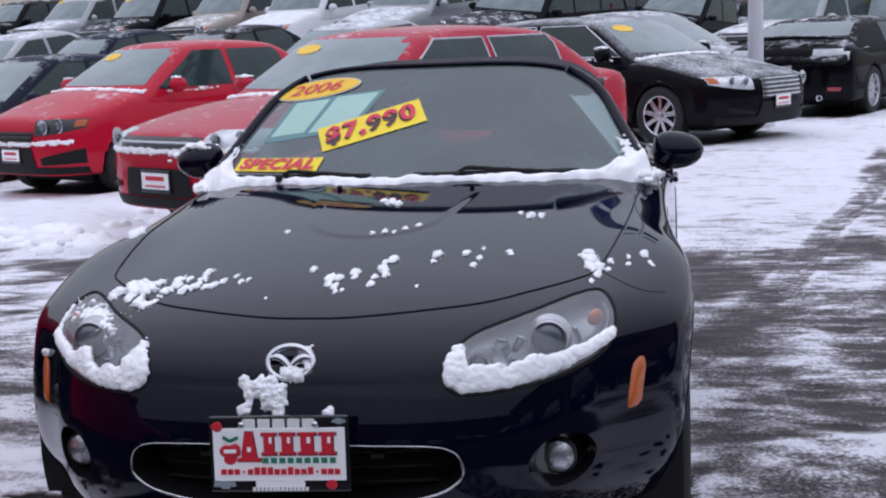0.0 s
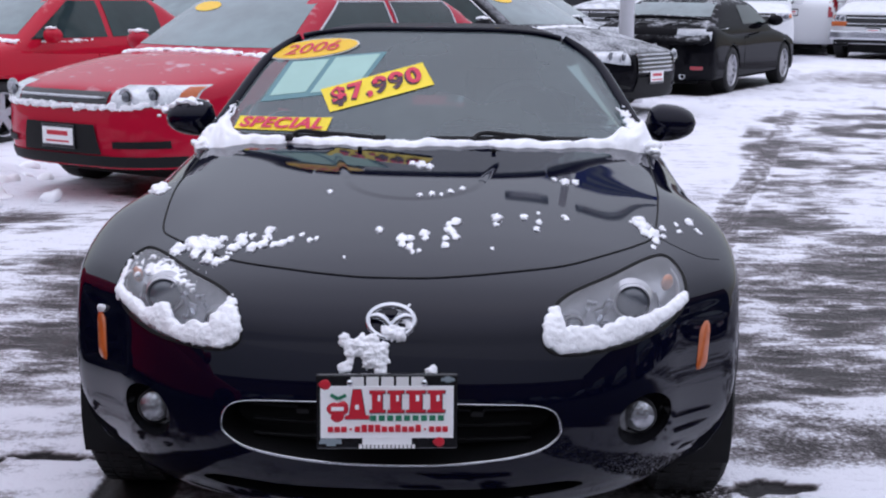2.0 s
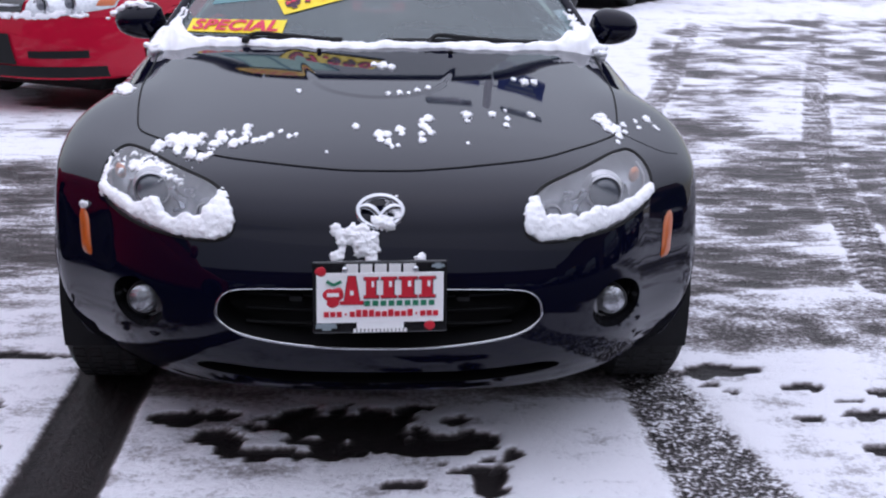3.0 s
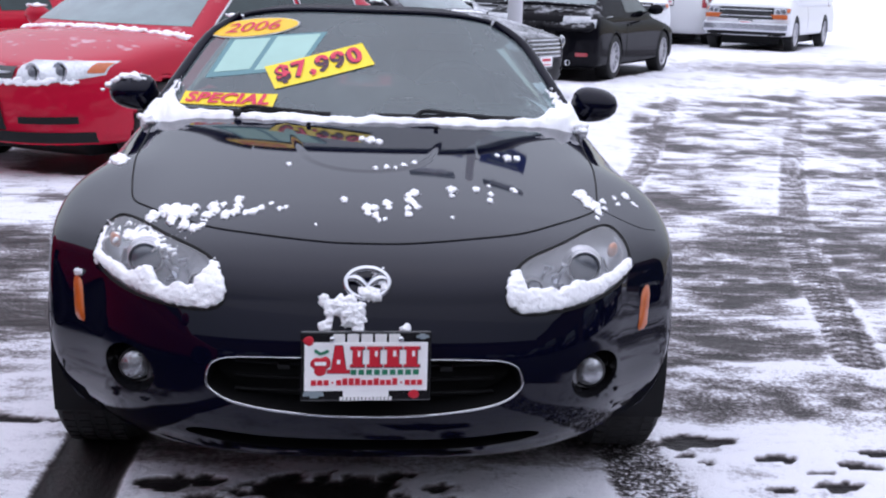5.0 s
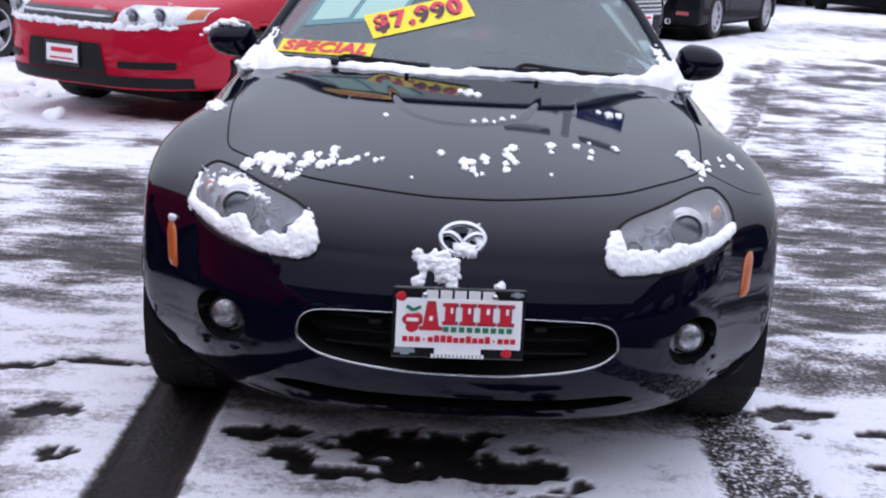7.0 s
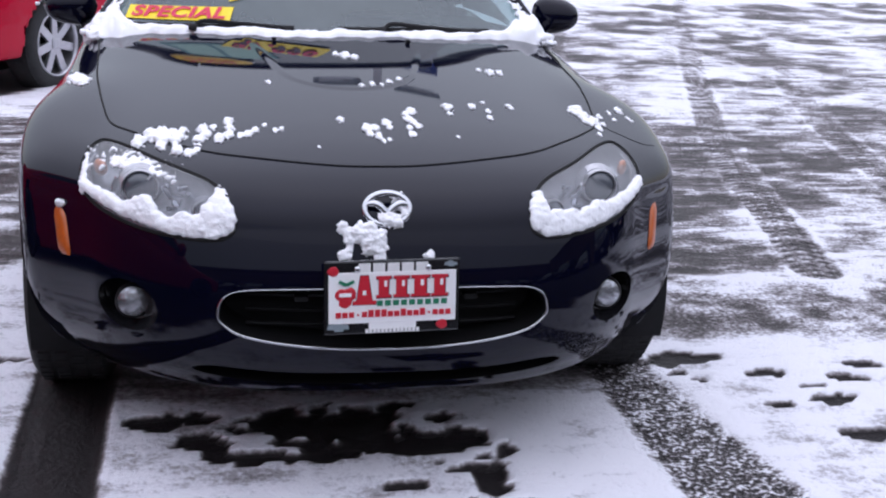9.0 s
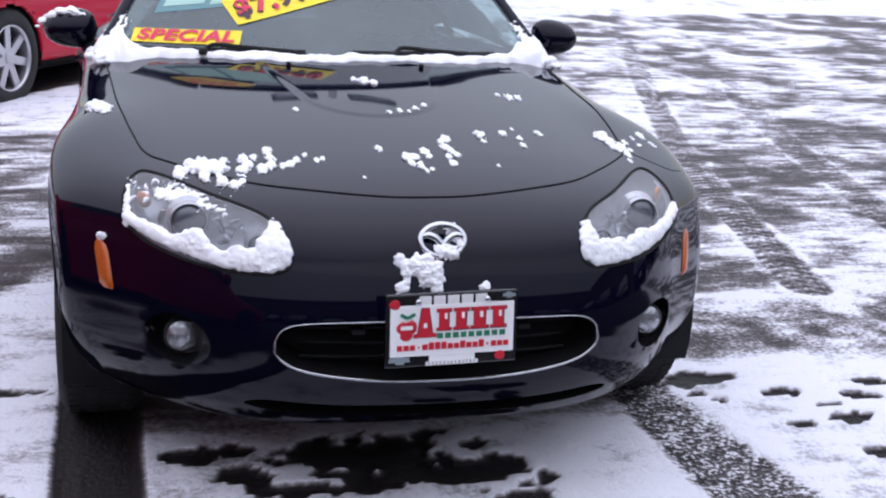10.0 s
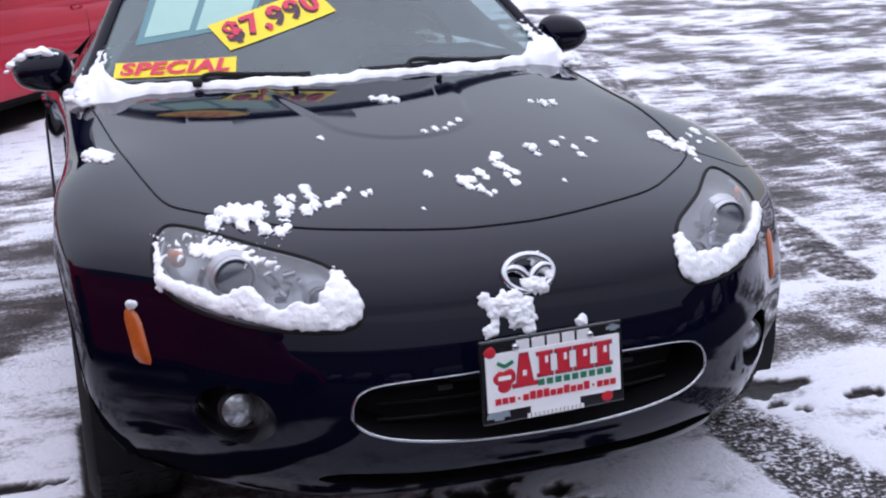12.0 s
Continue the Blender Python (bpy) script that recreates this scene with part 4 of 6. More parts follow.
TOP_Z = 1.236
v = [on_screen(screen_half(zz) * u, zz - .030 * u**4 * (zz - .86) / .34, 0) for zz in np.linspace(.862, TOP_Z, 16) for u in np.linspace(-1, 1, 41)]
screen = link_part("windscreen", v, grid_faces(16, 41), SCREEN, roadster, "windscreen with price stickers and snow at its foot")
screen.visible_shadow = False
# frame: pillars and header
edge = [on_screen(screen_half(zz), zz - .030 * (zz - .86) / .34, .004) for zz in np.linspace(.85, TOP_Z, 14)]
for sgn in (-1, 1):
    v, f = tube([(sgn * (p.x + .010), p.y + .016, p.z) for p in edge], .020, 10)
    link_part("windscreen_pillar", v, f, BLACK_PAINT, roadster)
head = [on_screen(screen_half(TOP_Z) * u, TOP_Z - .030 * u**4 + .006, .002) for u in np.linspace(-1, 1, 31)]
v, f = tube(head, .011, 10)
link_part("windscreen_header", v, f, BLACK_PAINT, roadster)


# soft top
def roof_at(u, s):
    """u across -1..1, s from the header 0 to the rear deck 1."""
    h = on_screen(screen_half(TOP_Z) * u, TOP_Z - .030 * u**4 + .012, 0)
    zc = TOP_Z + .010 + .008 * math.sin(min(s / .62, 1) * math.pi * .62) - .33 * max(0, (s - .52) / .48) ** 1.7
    yy = h.y * (1 - s) + 3.12 * s
    half = (abs(h.x) if u else 0) * (1 + .07 * math.sin(math.pi * min(s * 1.2, 1)) + .15 * (1 - math.exp(-14 * s)))
    edge_drop = (.030 + .03 * min(1, s * 8)) * u**4 + .05 * abs(u) ** 8
    return (math.copysign(half, u) if u else 0, yy, zc - edge_drop)


v = [roof_at(u, s) for s in np.linspace(0, 1, 30) for u in np.linspace(-1, 1, 31)]
roof = link_part("soft_top", v, grid_faces(30, 31), CLOTH, roadster, "black canvas soft top, raised")
v, f = tube([roof_at(u, .012) for u in np.linspace(-1, 1, 31)], .008, 8)
link_part("roof_seam", v, f, RUBBER, roof)
for sgn in (-1, 1):
    up = [Vector(roof_at(sgn, s)) for s in np.linspace(.0, .74, 14)]
    dn = [Vector((sgn * (.728 + .04 * math.sin(k / 13 * 3)), 1.78 + (2.98 - 1.80) * k / 13, .865)) for k in range(14)]
    v = [(p.lerp(q, w)) * 1.0 - Vector((sgn * .022, 0, 0)) for w in (0, .35, .7, 1) for p, q in zip(up, dn)]
    link_part("side_window", v, grid_faces(4, 14), TINTED_GLASS, roadster).visible_shadow = False
    v, f = tube(up, .014, 8)
    link_part("side_rail", v, f, RUBBER, roadster)
    up = [Vector(roof_at(sgn, s)) for s in np.linspace(.74, 1.0, 6)]
    dn = [Vector((sgn * .74, 2.98 + .16 * k / 5, .865)) for k in range(6)]
    link_part("soft_top_quarter", [p.lerp(q, w) for w in (0, .5, 1) for p, q in zip(up, dn)], grid_faces(3, 6), CLOTH, roadster)
# cabin
part("dashboard", boxed((1.24, .42, .16), pose(0, 1.90, .83), .05), INTERIOR, roadster)
for sgn in (-1, 1):
    seat = part("seat", boxed((.48, .50, .16), pose(sgn * .34, 2.45, .48), .05), INTERIOR, roadster)
    part("seat_back", boxed((.46, .14, .58), pose(sgn * .34, 2.74, .78, -14), .05), INTERIOR, seat)
    part("headrest", boxed((.24, .09, .16), pose(sgn * .34, 2.82, 1.06, -10), .04), INTERIOR, seat)
v, f = tube([(.34 + .18 * math.cos(a), 2.13 + .05 * math.sin(a), .88 + .17 * math.sin(a)) for a in np.linspace(0, 2 * math.pi, 32, endpoint=False)], .014, 8, True)
link_part("steering_wheel", v, f, INTERIOR, roadster)
part("floor_tub", boxed((1.2, 1.5, .1), pose(0, 2.45, .34), .03), INTERIOR, roadster)
part("rear_bulkhead", boxed((1.25, .06, .5), pose(0, 3.0, .62), .02), INTERIOR, roadster)
# door mirrors on stalks
for sgn in (-1, 1):
    base = Vector((sgn * .850, 1.93, .930))
    vv = []
    for i in range(15):
        s = -1 + 2 * i / 14
        rad = math.sqrt(max(0, 1 - abs(s) ** 2.6))
        for k in range(28):
            t = 2 * math.pi * k / 28
            vv.append(base + Vector((sgn * .090 * s, (.075 * rad) * math.cos(t) * (1 if math.cos(t) < 0 else .45), .064 * rad * math.sin(t) * (1 - .18 * sgn * s * sgn))))
    mirror = link_part("door_mirror", vv, grid_faces(15, 28, True), BLACK_PAINT, roadster, "glossy black door mirror on a stalk")
    v, f = tube([(sgn * .765, 1.90, .835), (sgn * .785, 1.91, .865), (sgn * .81, 1.93, .90)], [.034, .028, .026], 10)
    link_part("stalk", v, f, BLACK_PLASTIC, mirror)
# wipers
for px, tips in ((-.43, (-.645, -.12)), (.155, (.02, .53))):
    low_z = lambda xx: .903 - .020 * (xx / .7) ** 2
    arm = [on_screen(px, low_z(px) - .012, .022), on_screen(px + .03, low_z(px) + .006, .030), on_screen(px + .12, low_z(px + .12) + .004, .026), on_screen(px + .27, low_z(px + .27), .018)]
    v, f = tube(open_curve([tuple(p) for p in arm], 6), .007, 8)
    wiper = link_part("wiper", v, f, BLACK_PLASTIC, roadster, "black windscreen wiper lying in snow")
    v, f = tube([on_screen(xx, low_z(xx) + .004, .012) for xx in np.linspace(tips[0], tips[1], 14)], .0080, 6)
    link_part("blade", v, f, RUBBER, wiper)
    v, f = lathe([(.016, .0), (.016, .012), (.010, .020), (.001, .022)], 16, "z")
    link_part("pivot", [Vector(p) + on_screen(px, low_z(px) - .014, .02) for p in v], f, BLACK_PLASTIC, wiper)
for xx in (-.19, .225):
    part("washer_nozzle", boxed((.014, .02, .012), pose(xx, 1.335, deck_z([xx], [1.335])[0] + .006), .004), BLACK_PLASTIC, roadster)


# ---- stickers inside the windscreen's reach: each a thin sheet that follows the glass ----
def sheet(name, corner, mat, parent, lift=.003, nu=14, nv=6, oval=False, grow=0.0):
    """corner: (x, z) at bottom left, bottom right, top right, top left."""
    bl, br, tr, tl = (np.array(c, float) for c in corner)
    v = []
    for j in range(nv + 1):
        for i in range(nu + 1):
            a, b = i / nu, j / nv
            if oval:
                a2, b2 = 2 * a - 1, 2 * b - 1
                k = math.sqrt(max(1e-6, 1 - a2 * a2 / 2)), math.sqrt(max(1e-6, 1 - b2 * b2 / 2))
                a, b = (a2 * k[1] + 1) / 2, (b2 * k[0] + 1) / 2
            a, b = .5 + (a - .5) * (1 + grow), .5 + (b - .5) * (1 + grow * 3)
            p = (bl * (1 - a) + br * a) * (1 - b) + (tl * (1 - a) + tr * a) * b
            v.append(on_screen(p[0], p[1], lift))
    return link_part(name, v, grid_faces(nv + 1, nu + 1), mat, parent)


def lettering(name, body, corner, inset, mat, parent, lift, shear=0.0, shift=(0, 0), bold=.018, gap=1.0):
    bl, br, tr, tl = (np.array(c, float) for c in corner)
    uv, f = text_shape(body, shear, bold, gap)
    v = []
    for a, b in uv:
        a, b = inset[0] + a * (inset[2] - inset[0]) + shift[0], inset[1] + b * (inset[3] - inset[1]) + shift[1]
        p = (bl * (1 - a) + br * a) * (1 - b) + (tl * (1 - a) + tr * a) * b
        v.append(on_screen(p[0], p[1], lift))
    return link_part(name, v, f, mat, parent, smooth=False)


price = [(-.318, .977), (.024, 1.066), (-.022, 1.133), (-.364, 1.043)]
sticker = sheet("price_sticker", price, YELLOW, None, .004)
tagged(sticker, "yellow price strip with red figures on the windscreen", "price sticker")
lettering("price_line_shadow", "$7,990", price, (.055, .10, .925, .86), DARK_INK, sticker, .0065, .10, (-.004, -.012), .044, 1.14)
lettering("price_line", "$7,990", price, (.065, .13, .935, .89), RED_INK, sticker, .0080, .10, (0, 0), .034, 1.14)
spec = [(-.655, .912), (-.321, .922), (-.306, .962), (-.640, .950)]
sticker = sheet("special_sticker", spec, YELLOW, None, .004)
tagged(sticker, "yellow strip reading SPECIAL in red along the windscreen foot", "sticker")
lettering("word_line", "SPECIAL", spec, (.05, .12, .95, .93), RED_INK, sticker, .0075, .14, (0, 0), .038, 1.06)
ov = [(-.590, 1.118), (-.258, 1.160), (-.252, 1.218), (-.584, 1.176)]
sticker = sheet("year_sticker", ov, ORANGE_YELLOW, None, .0065, 24, 12, True)
tagged(sticker, "oval orange-yellow year sticker on the windscreen", "year sticker")
rim = sheet("rim", ov, WHITE_INK, sticker, .0045, 24, 12, True, .03)
lettering("year_line", "2006", ov, (.19, .26, .81, .78), RED_INK, sticker, .0095, .3, (0, 0), .004)
pap = [(-.578, .997), (-.235, 1.045), (-.148, 1.168), (-.500, 1.135)]
paper = sheet("window_form", pap, PAPER_EDGE, None, .0015, 12, 8)
tagged(paper, "pale mint sales form behind the windscreen", "paper form")
for a0, a1, b0, b1 in ((.06, .44, .12, .92), (.50, .95, .08, .95)):
    bl, br, tr, tl = (np.array(c) for c in pap)
    at = lambda a, b: tuple((bl * (1 - a) + br * a) * (1 - b) + (tl * (1 - a) + tr * a) * b)
    sheet("page", [at(a0, b0), at(a1, b0), at(a1, b1), at(a0, b1)], PAPER, paper, .0028, 8, 6)

# ---- snow lying on the roadster ----
rng = np.random.default_rng(4)


def settle(name, spots, seed, squash=.55, voxel=.0032, rounds=6):
    v, f = clumps(spots, seed, squash)
    ob = link_part(name, v, f, SNOW)
    grow = ob.modifiers.new("grow", "REMESH")
    grow.mode, grow.voxel_size, grow.use_smooth_shade = "VOXEL", voxel, True
    soft = ob.modifiers.new("soft", "SMOOTH")
    soft.factor, soft.iterations = .5, rounds
    return tagged(ob, "clump of fresh white snow lying on the black roadster", "snow", "snow on the roadster")


for sgn in (-1, 1):
    # deep at the inner end, thin along the lower edge, with a hump under the projector
    profile = ((0, .040), (.05, .076), (.14, .074), (.22, .048), (.34, .034), (.42, .022), (.50, .044), (.58, .050), (.66, .030), (.8, .022), (1, .016)) if sgn < 0 else ((0, .045), (.06, .078), (.14, .054), (.3, .042), (.5, .040), (.62, .036), (.75, .024), (.9, .022), (1, .018))
    spots = []
    for k in range(1500):
        q = rng.random()
        px = .338 + .343 * q
        floor_z = .602 + .075 * max(0, q - .15) ** 2.2 + .020 * max(0, .08 - q) / .08
        deep = float(curve_at(profile, q)) * (1 + .10 * math.sin(px * 75 + sgn) + .07 * math.sin(px * 160))
        w = rng.random()
        r = rng.uniform(.006, .0105) if rng.random() < .8 else rng.uniform(.0025, .005)
        pz = floor_z + r * .4 + (deep - r * .5) * w + (rng.normal(0, .003) if r < .005 else 0)
        spots.append((sgn * px, -.001 - .004 * math.sin(math.pi * w), pz, r))
    if sgn < 0:
        for k in range(110):
            w = rng.random()
            px, pz = .680 - .004 * w + rng.normal(0, .003), .640 + .075 * w
            spots.append((-px, -.002, pz, rng.uniform(.003, .006)))
        for k in range(210):
            w = rng.normal(0, 1)
            px, pz = .560 + .038 * w, .716 - .002 * w * w + rng.normal(0, .006)
            spots.append((-px, .001, pz, rng.uniform(.003, .008)))
        for k in range(50):
            px, pz = rng.uniform(.44, .68), .722 + rng.normal(0, .006)
            spots.append((-px, .001, pz, rng.uniform(.002, .005)))
    spots = np.array(spots)
    spots[:, 1] += nose_y(spots[:, 0], spots[:, 2])
    settle("lamp_snow", spots, 10 + sgn, .95, .0028, 5)


def fleck(blobs, seed, on_nose=False, name="hood_snow"):
    """A ragged patch of snow: each blob (x, y or z, radius) is a heap of crumbs."""
    rng2 = np.random.default_rng(seed)
    spots = []
    for bx, by, r in blobs:
        r *= 1.25
        for k in range(34):
            rim = k > 17
            turn, far = rng2.uniform(0, 2 * math.pi), r * (rng2.uniform(.7, 1.25) if rim else .75 * math.sqrt(rng2.random()))
            px, q = bx + far * math.cos(turn), by + far * math.sin(turn) * (1 if on_nose else 2.3)
            c = max(.0019, r * (rng2.uniform(.12, .30) if rim else rng2.uniform(.35, .60)))
            rise = 0 if rim else max(0, 1 - far / r) * r * .5
            if on_nose:
                spots.append((px, -rise * rng2.random() - .001, q, c))
            else:
                spots.append((px, q, rise * rng2.random() + c * .1, c))
    spots = np.array(spots)
    if on_nose:
        spots[:, 1] += nose_y(spots[:, 0], spots[:, 2])
    else:
        spots[:, 2] += deck_z(spots[:, 0], spots[:, 1])
    return settle(name, spots, seed, .9, .0020, 1)


fleck([(-.553, .447, .0137), (-.524, .474, .0152), (-.496, .463, .0192), (-.467, .443, .0177), (-.451, .478, .0096), (-.500, .397, .0094), (-.462, .358, .0107), (-.433, .334, .0093), (-.416, .347, .0066), (-.410, .409, .0108), (-.402, .488, .0110), (-.397, .446, .0109)], 21)
fleck([(-.376, .494, .0069), (-.364, .411, .0108), (-.339, .532, .0097), (-.337, .477, .0096), (-.342, .427, .0095), (-.312, .423, .0067), (-.293, .432, .0081), (-.275, .461, .0068), (-.252, .491, .0048), (-.228, .449, .0054), (-.212, .459, .0048)], 22)
fleck([(-.003, .456, .0102), (.018, .458, .0081), (.001, .417, .0067), (.021, .399, .0080), (.044, .377, .0040), (.030, .367, .0040)], 23)
fleck([(.128, .597, .0099), (.109, .576, .0063), (.111, .530, .0090), (.130, .479, .0075), (.106, .465, .0068), (.106, .416, .0074), (.121, .509, .0069)], 24)
fleck([(.606, .731, .0141), (.617, .701, .0129), (.615, .652, .0106), (.635, .645, .0116), (.667, .705, .0065), (.638, .602, .0073), (.625, .552, .0052), (.662, .644, .0053)], 25)
fleck([(.749, .792, .0089), (.763, .745, .0044), (.771, .732, .0033)], 26)
fleck([(.709, .753, .0049), (.710, .703, .0049)], 27)
fleck([(.008, 1.149, .0106), (.035, 1.131, .0088), (-.018, 1.168, .0071)], 28)
fleck([(.023, .823, .0062), (.056, .837, .0068), (.081, .834, .0046), (.106, .863, .0063), (.137, .899, .0063)], 29)
fleck([(.050, .499, .0089), (.055, .465, .0061)], 30)
fleck([(.231, .641, .0107), (.230, .593, .0057)], 31)
fleck([(.302, .667, .0079), (.341, .712, .0044)], 32)
fleck([(.340, .632, .0064), (.332, .574, .0071)], 33)
fleck([(.409, .696, .0066), (.416, .684, .0044)], 34)
for k, spot in enumerate(((-.062, .520, .0076), (-.130, .333, .0026), (.219, .409, .0034), (-.228, .868, .0063))):
    fleck([spot], 35 + k)
fleck([(-.735, 1.02, .016), (-.75, 1.06, .016), (-.765, 1.10, .014), (-.73, .985, .008)], 39)
fleck([(.43, 1.05, .010), (.46, 1.06, .008), (.40, 1.07, .006)], 40)
# band of snow at the foot of the windscreen, deeper in the corners
vv, NU, NV = [], 320, 14
across = np.linspace(-1.05, 1.05, NU)
heap = step(.78, .93, np.abs(across)) * (1 - step(.97, 1.05, np.abs(across)))
fore = 1.395 + .56 * (across * .755) ** 2 - .02 + .012 * np.sin(across * 9) + .008 * np.sin(across * 31) - .05 * heap + .006 * np.sin(across * 73)
cowl_z = deck_z(across * .755, fore)
for i, u in enumerate(across):
    px = u * .755
    back_z = .903 - .012 * u * u + .004 * math.sin(u * 17 + 1) + .003 * math.sin(u * 47) + heap[i] * (.046 + .010 * math.sin(u * 60)) - .05 * max(0, abs(u) - .98) / .07
    back = on_screen(px, back_z, .004)
    front = Vector((px, fore[i], cowl_z[i] - .004))
    for k in range(NV):
        w = k / (NV - 1)
        p = front.lerp(back, w)
        lump = noise.noise(Vector((px * 16, w * 2.2, 3))) * .5 + noise.noise(Vector((px * 48, w * 6, 7))) * .3 + noise.noise(Vector((px * 110, w * 14, 9))) * .16
        p.z += math.sin(math.pi * w ** .8) * (.017 + .012 * lump + .012 * heap[i] * (1 + lump))
        p.y -= math.sin(math.pi * w) * (.006 + .02 * heap[i] * (.6 + lump))
        vv.append(p)
ob = link_part("cowl_snow", vv, grid_faces(NU, NV), SNOW)
tagged(ob, "band of packed white snow below the windscreen", "snow", "snow on the roadster")
for sgn in (-1, 1):
    # loose crumbs on the pillar's foot and behind the wing's corner
    spots = []
    for k in range(170):
        q = rng.random() ** 1.5
        p = on_screen(.715 - .05 * q + rng.normal(0, .012), .905 + .085 * q + rng.normal(0, .008), .010)
        spots.append((sgn * p.x, p.y - .012, p.z - .008, rng.uniform(.003, .011) * (1.1 - .6 * q)))
    for k in range(150):
        q = rng.random()
        px, py = .745 + .035 * q + rng.normal(0, .009), 1.62 + .24 * q + rng.normal(0, .02)
        spots.append((sgn * px, py, .872 - .012 * q + rng.normal(0, .006), rng.uniform(.006, .014)))
    settle("pillar_snow", spots, 60 + sgn, .9, .0030, 3)
fleck([(-.099, .633, .0100), (-.088, .623, .0100), (-.065, .623, .0145), (-.043, .623, .0163), (-.020, .615, .0145), (-.038, .603, .0163), (-.046, .588, .0100), (-.020, .590, .0136), (-.019, .575, .0099), (-.085, .606, .0091), (-.087, .589, .0063), (-.100, .578, .0081), (-.102, .572, .0072), (-.089, .574, .0063)], 70, True, "nose_snow")
fleck([(.093, .577, .0063), (.091, .571, .0090), (.096, .581, .0036)], 71, True, "nose_snow")
ob = fleck([(.029, .679, .0125), (.042, .666, .0085), (.002, .649, .0120), (.020, .645, .0110), (-.012, .655, .0075)], 72, True, "badge_snow")
spots = []
for k in range(60):
    px, py = -.86 + rng.normal(0, .04), 1.92 + rng.normal(0, .018)
    spots.append((px, py, .985 + rng.uniform(-.004, .01) - 6 * (px + .86) ** 2, rng.uniform(.008, .018)))
settle("mirror_snow", spots, 80, .6)
for sgn in (-1, 1):
    spots = [(sgn * (.733 + rng.normal(0, .008)), nose_y([.735], [.603])[0] - .002, .605 + rng.normal(0, .006), rng.uniform(.005, .009)) for k in range(14 if sgn < 0 else 2)]
    settle("marker_snow", spots, 90 + sgn, .9)


# ---- parked cars ----
def car_fields(s):
    """Fields of a plain car's lower body and cabin from its main sizes."""
    half, L = s["W"] / 2, s["L"]
    top = ((-.3, s["nose"] - .12), (0, s["nose"] - .05), (.25, s["nose"]), (s["cowl_y"], s["cowl"]), (s["cowl_y"] + .5, s["belt"]), (s["deck_y"] - .4, s["belt"]), (s["deck_y"], s["deck"]), (L - .15, s["deck"] - .03), (L + .2, s["deck"] - .25))

    def low(x, y, z):
        a = np.abs(x) / half
        front = (s["round"] * a**4 + .35 * (np.clip(z, .1, 1.3) - .52) ** 2 * (1.6 if s["nose"] < .95 else .5) - y) / np.sqrt(1 + np.minimum(4 * s["round"] * a**3 / half, 2) ** 2)
        up = z - curve_at(top, y) + .05 * a**2 + .04 * a**6
        side = np.abs(x) - half + .045 * np.exp(-((y - L / 2) / (.6 * L / 2)) ** 4) * .4 + .30 * np.maximum(z - .60, 0) ** 2 + .25 * np.maximum(.45 - z, 0) ** 2
        back = (y - L + .5 * s["round"] * a**4 + .22 * (z - .6) ** 2) / 1.2
        f = smooth_max(smooth_max(front, up, .05), smooth_max(side, back, .05), .05)
        return smooth_max(f, s["clear"] - z, .03)

    def cabin(x, y, z):
        a = np.abs(x) / half
        front = (s["cowl_y"] + .18 * a**2 + (z - s["cowl"]) * s["rake"] - y) / math.hypot(1, s["rake"])
        back = (y - s["deck_y"] + .10 * a**2 + (z - s["deck"]) * s["back"]) / math.hypot(1, s["back"])
        side = np.abs(x) - (half - .05) + s["lean"] * np.maximum(z - s["belt"] + .05, 0)
        up = z - s["H"] + .06 * a**2 + .035 * ((y - s["roof_y"]) / .9) ** 2
        f = smooth_max(smooth_max(front, back, .04), smooth_max(side, up, .09), .05)
        return smooth_max(f, s["belt"] - .25 - z, .02)
    return low, cabin


def patch(field, origins, way, rows, cols, mat, name, parent, lift=.006, label=""):
    """A panel that lies on a field, seen along a way from inside."""
    o = np.array(origins, float)
    w = np.array(way, float)
    p = skin(field, o, np.tile(w, (len(o), 1)), 4.0) + lift * w
    return link_part(name, p, grid_faces(rows, cols), mat, parent, label)


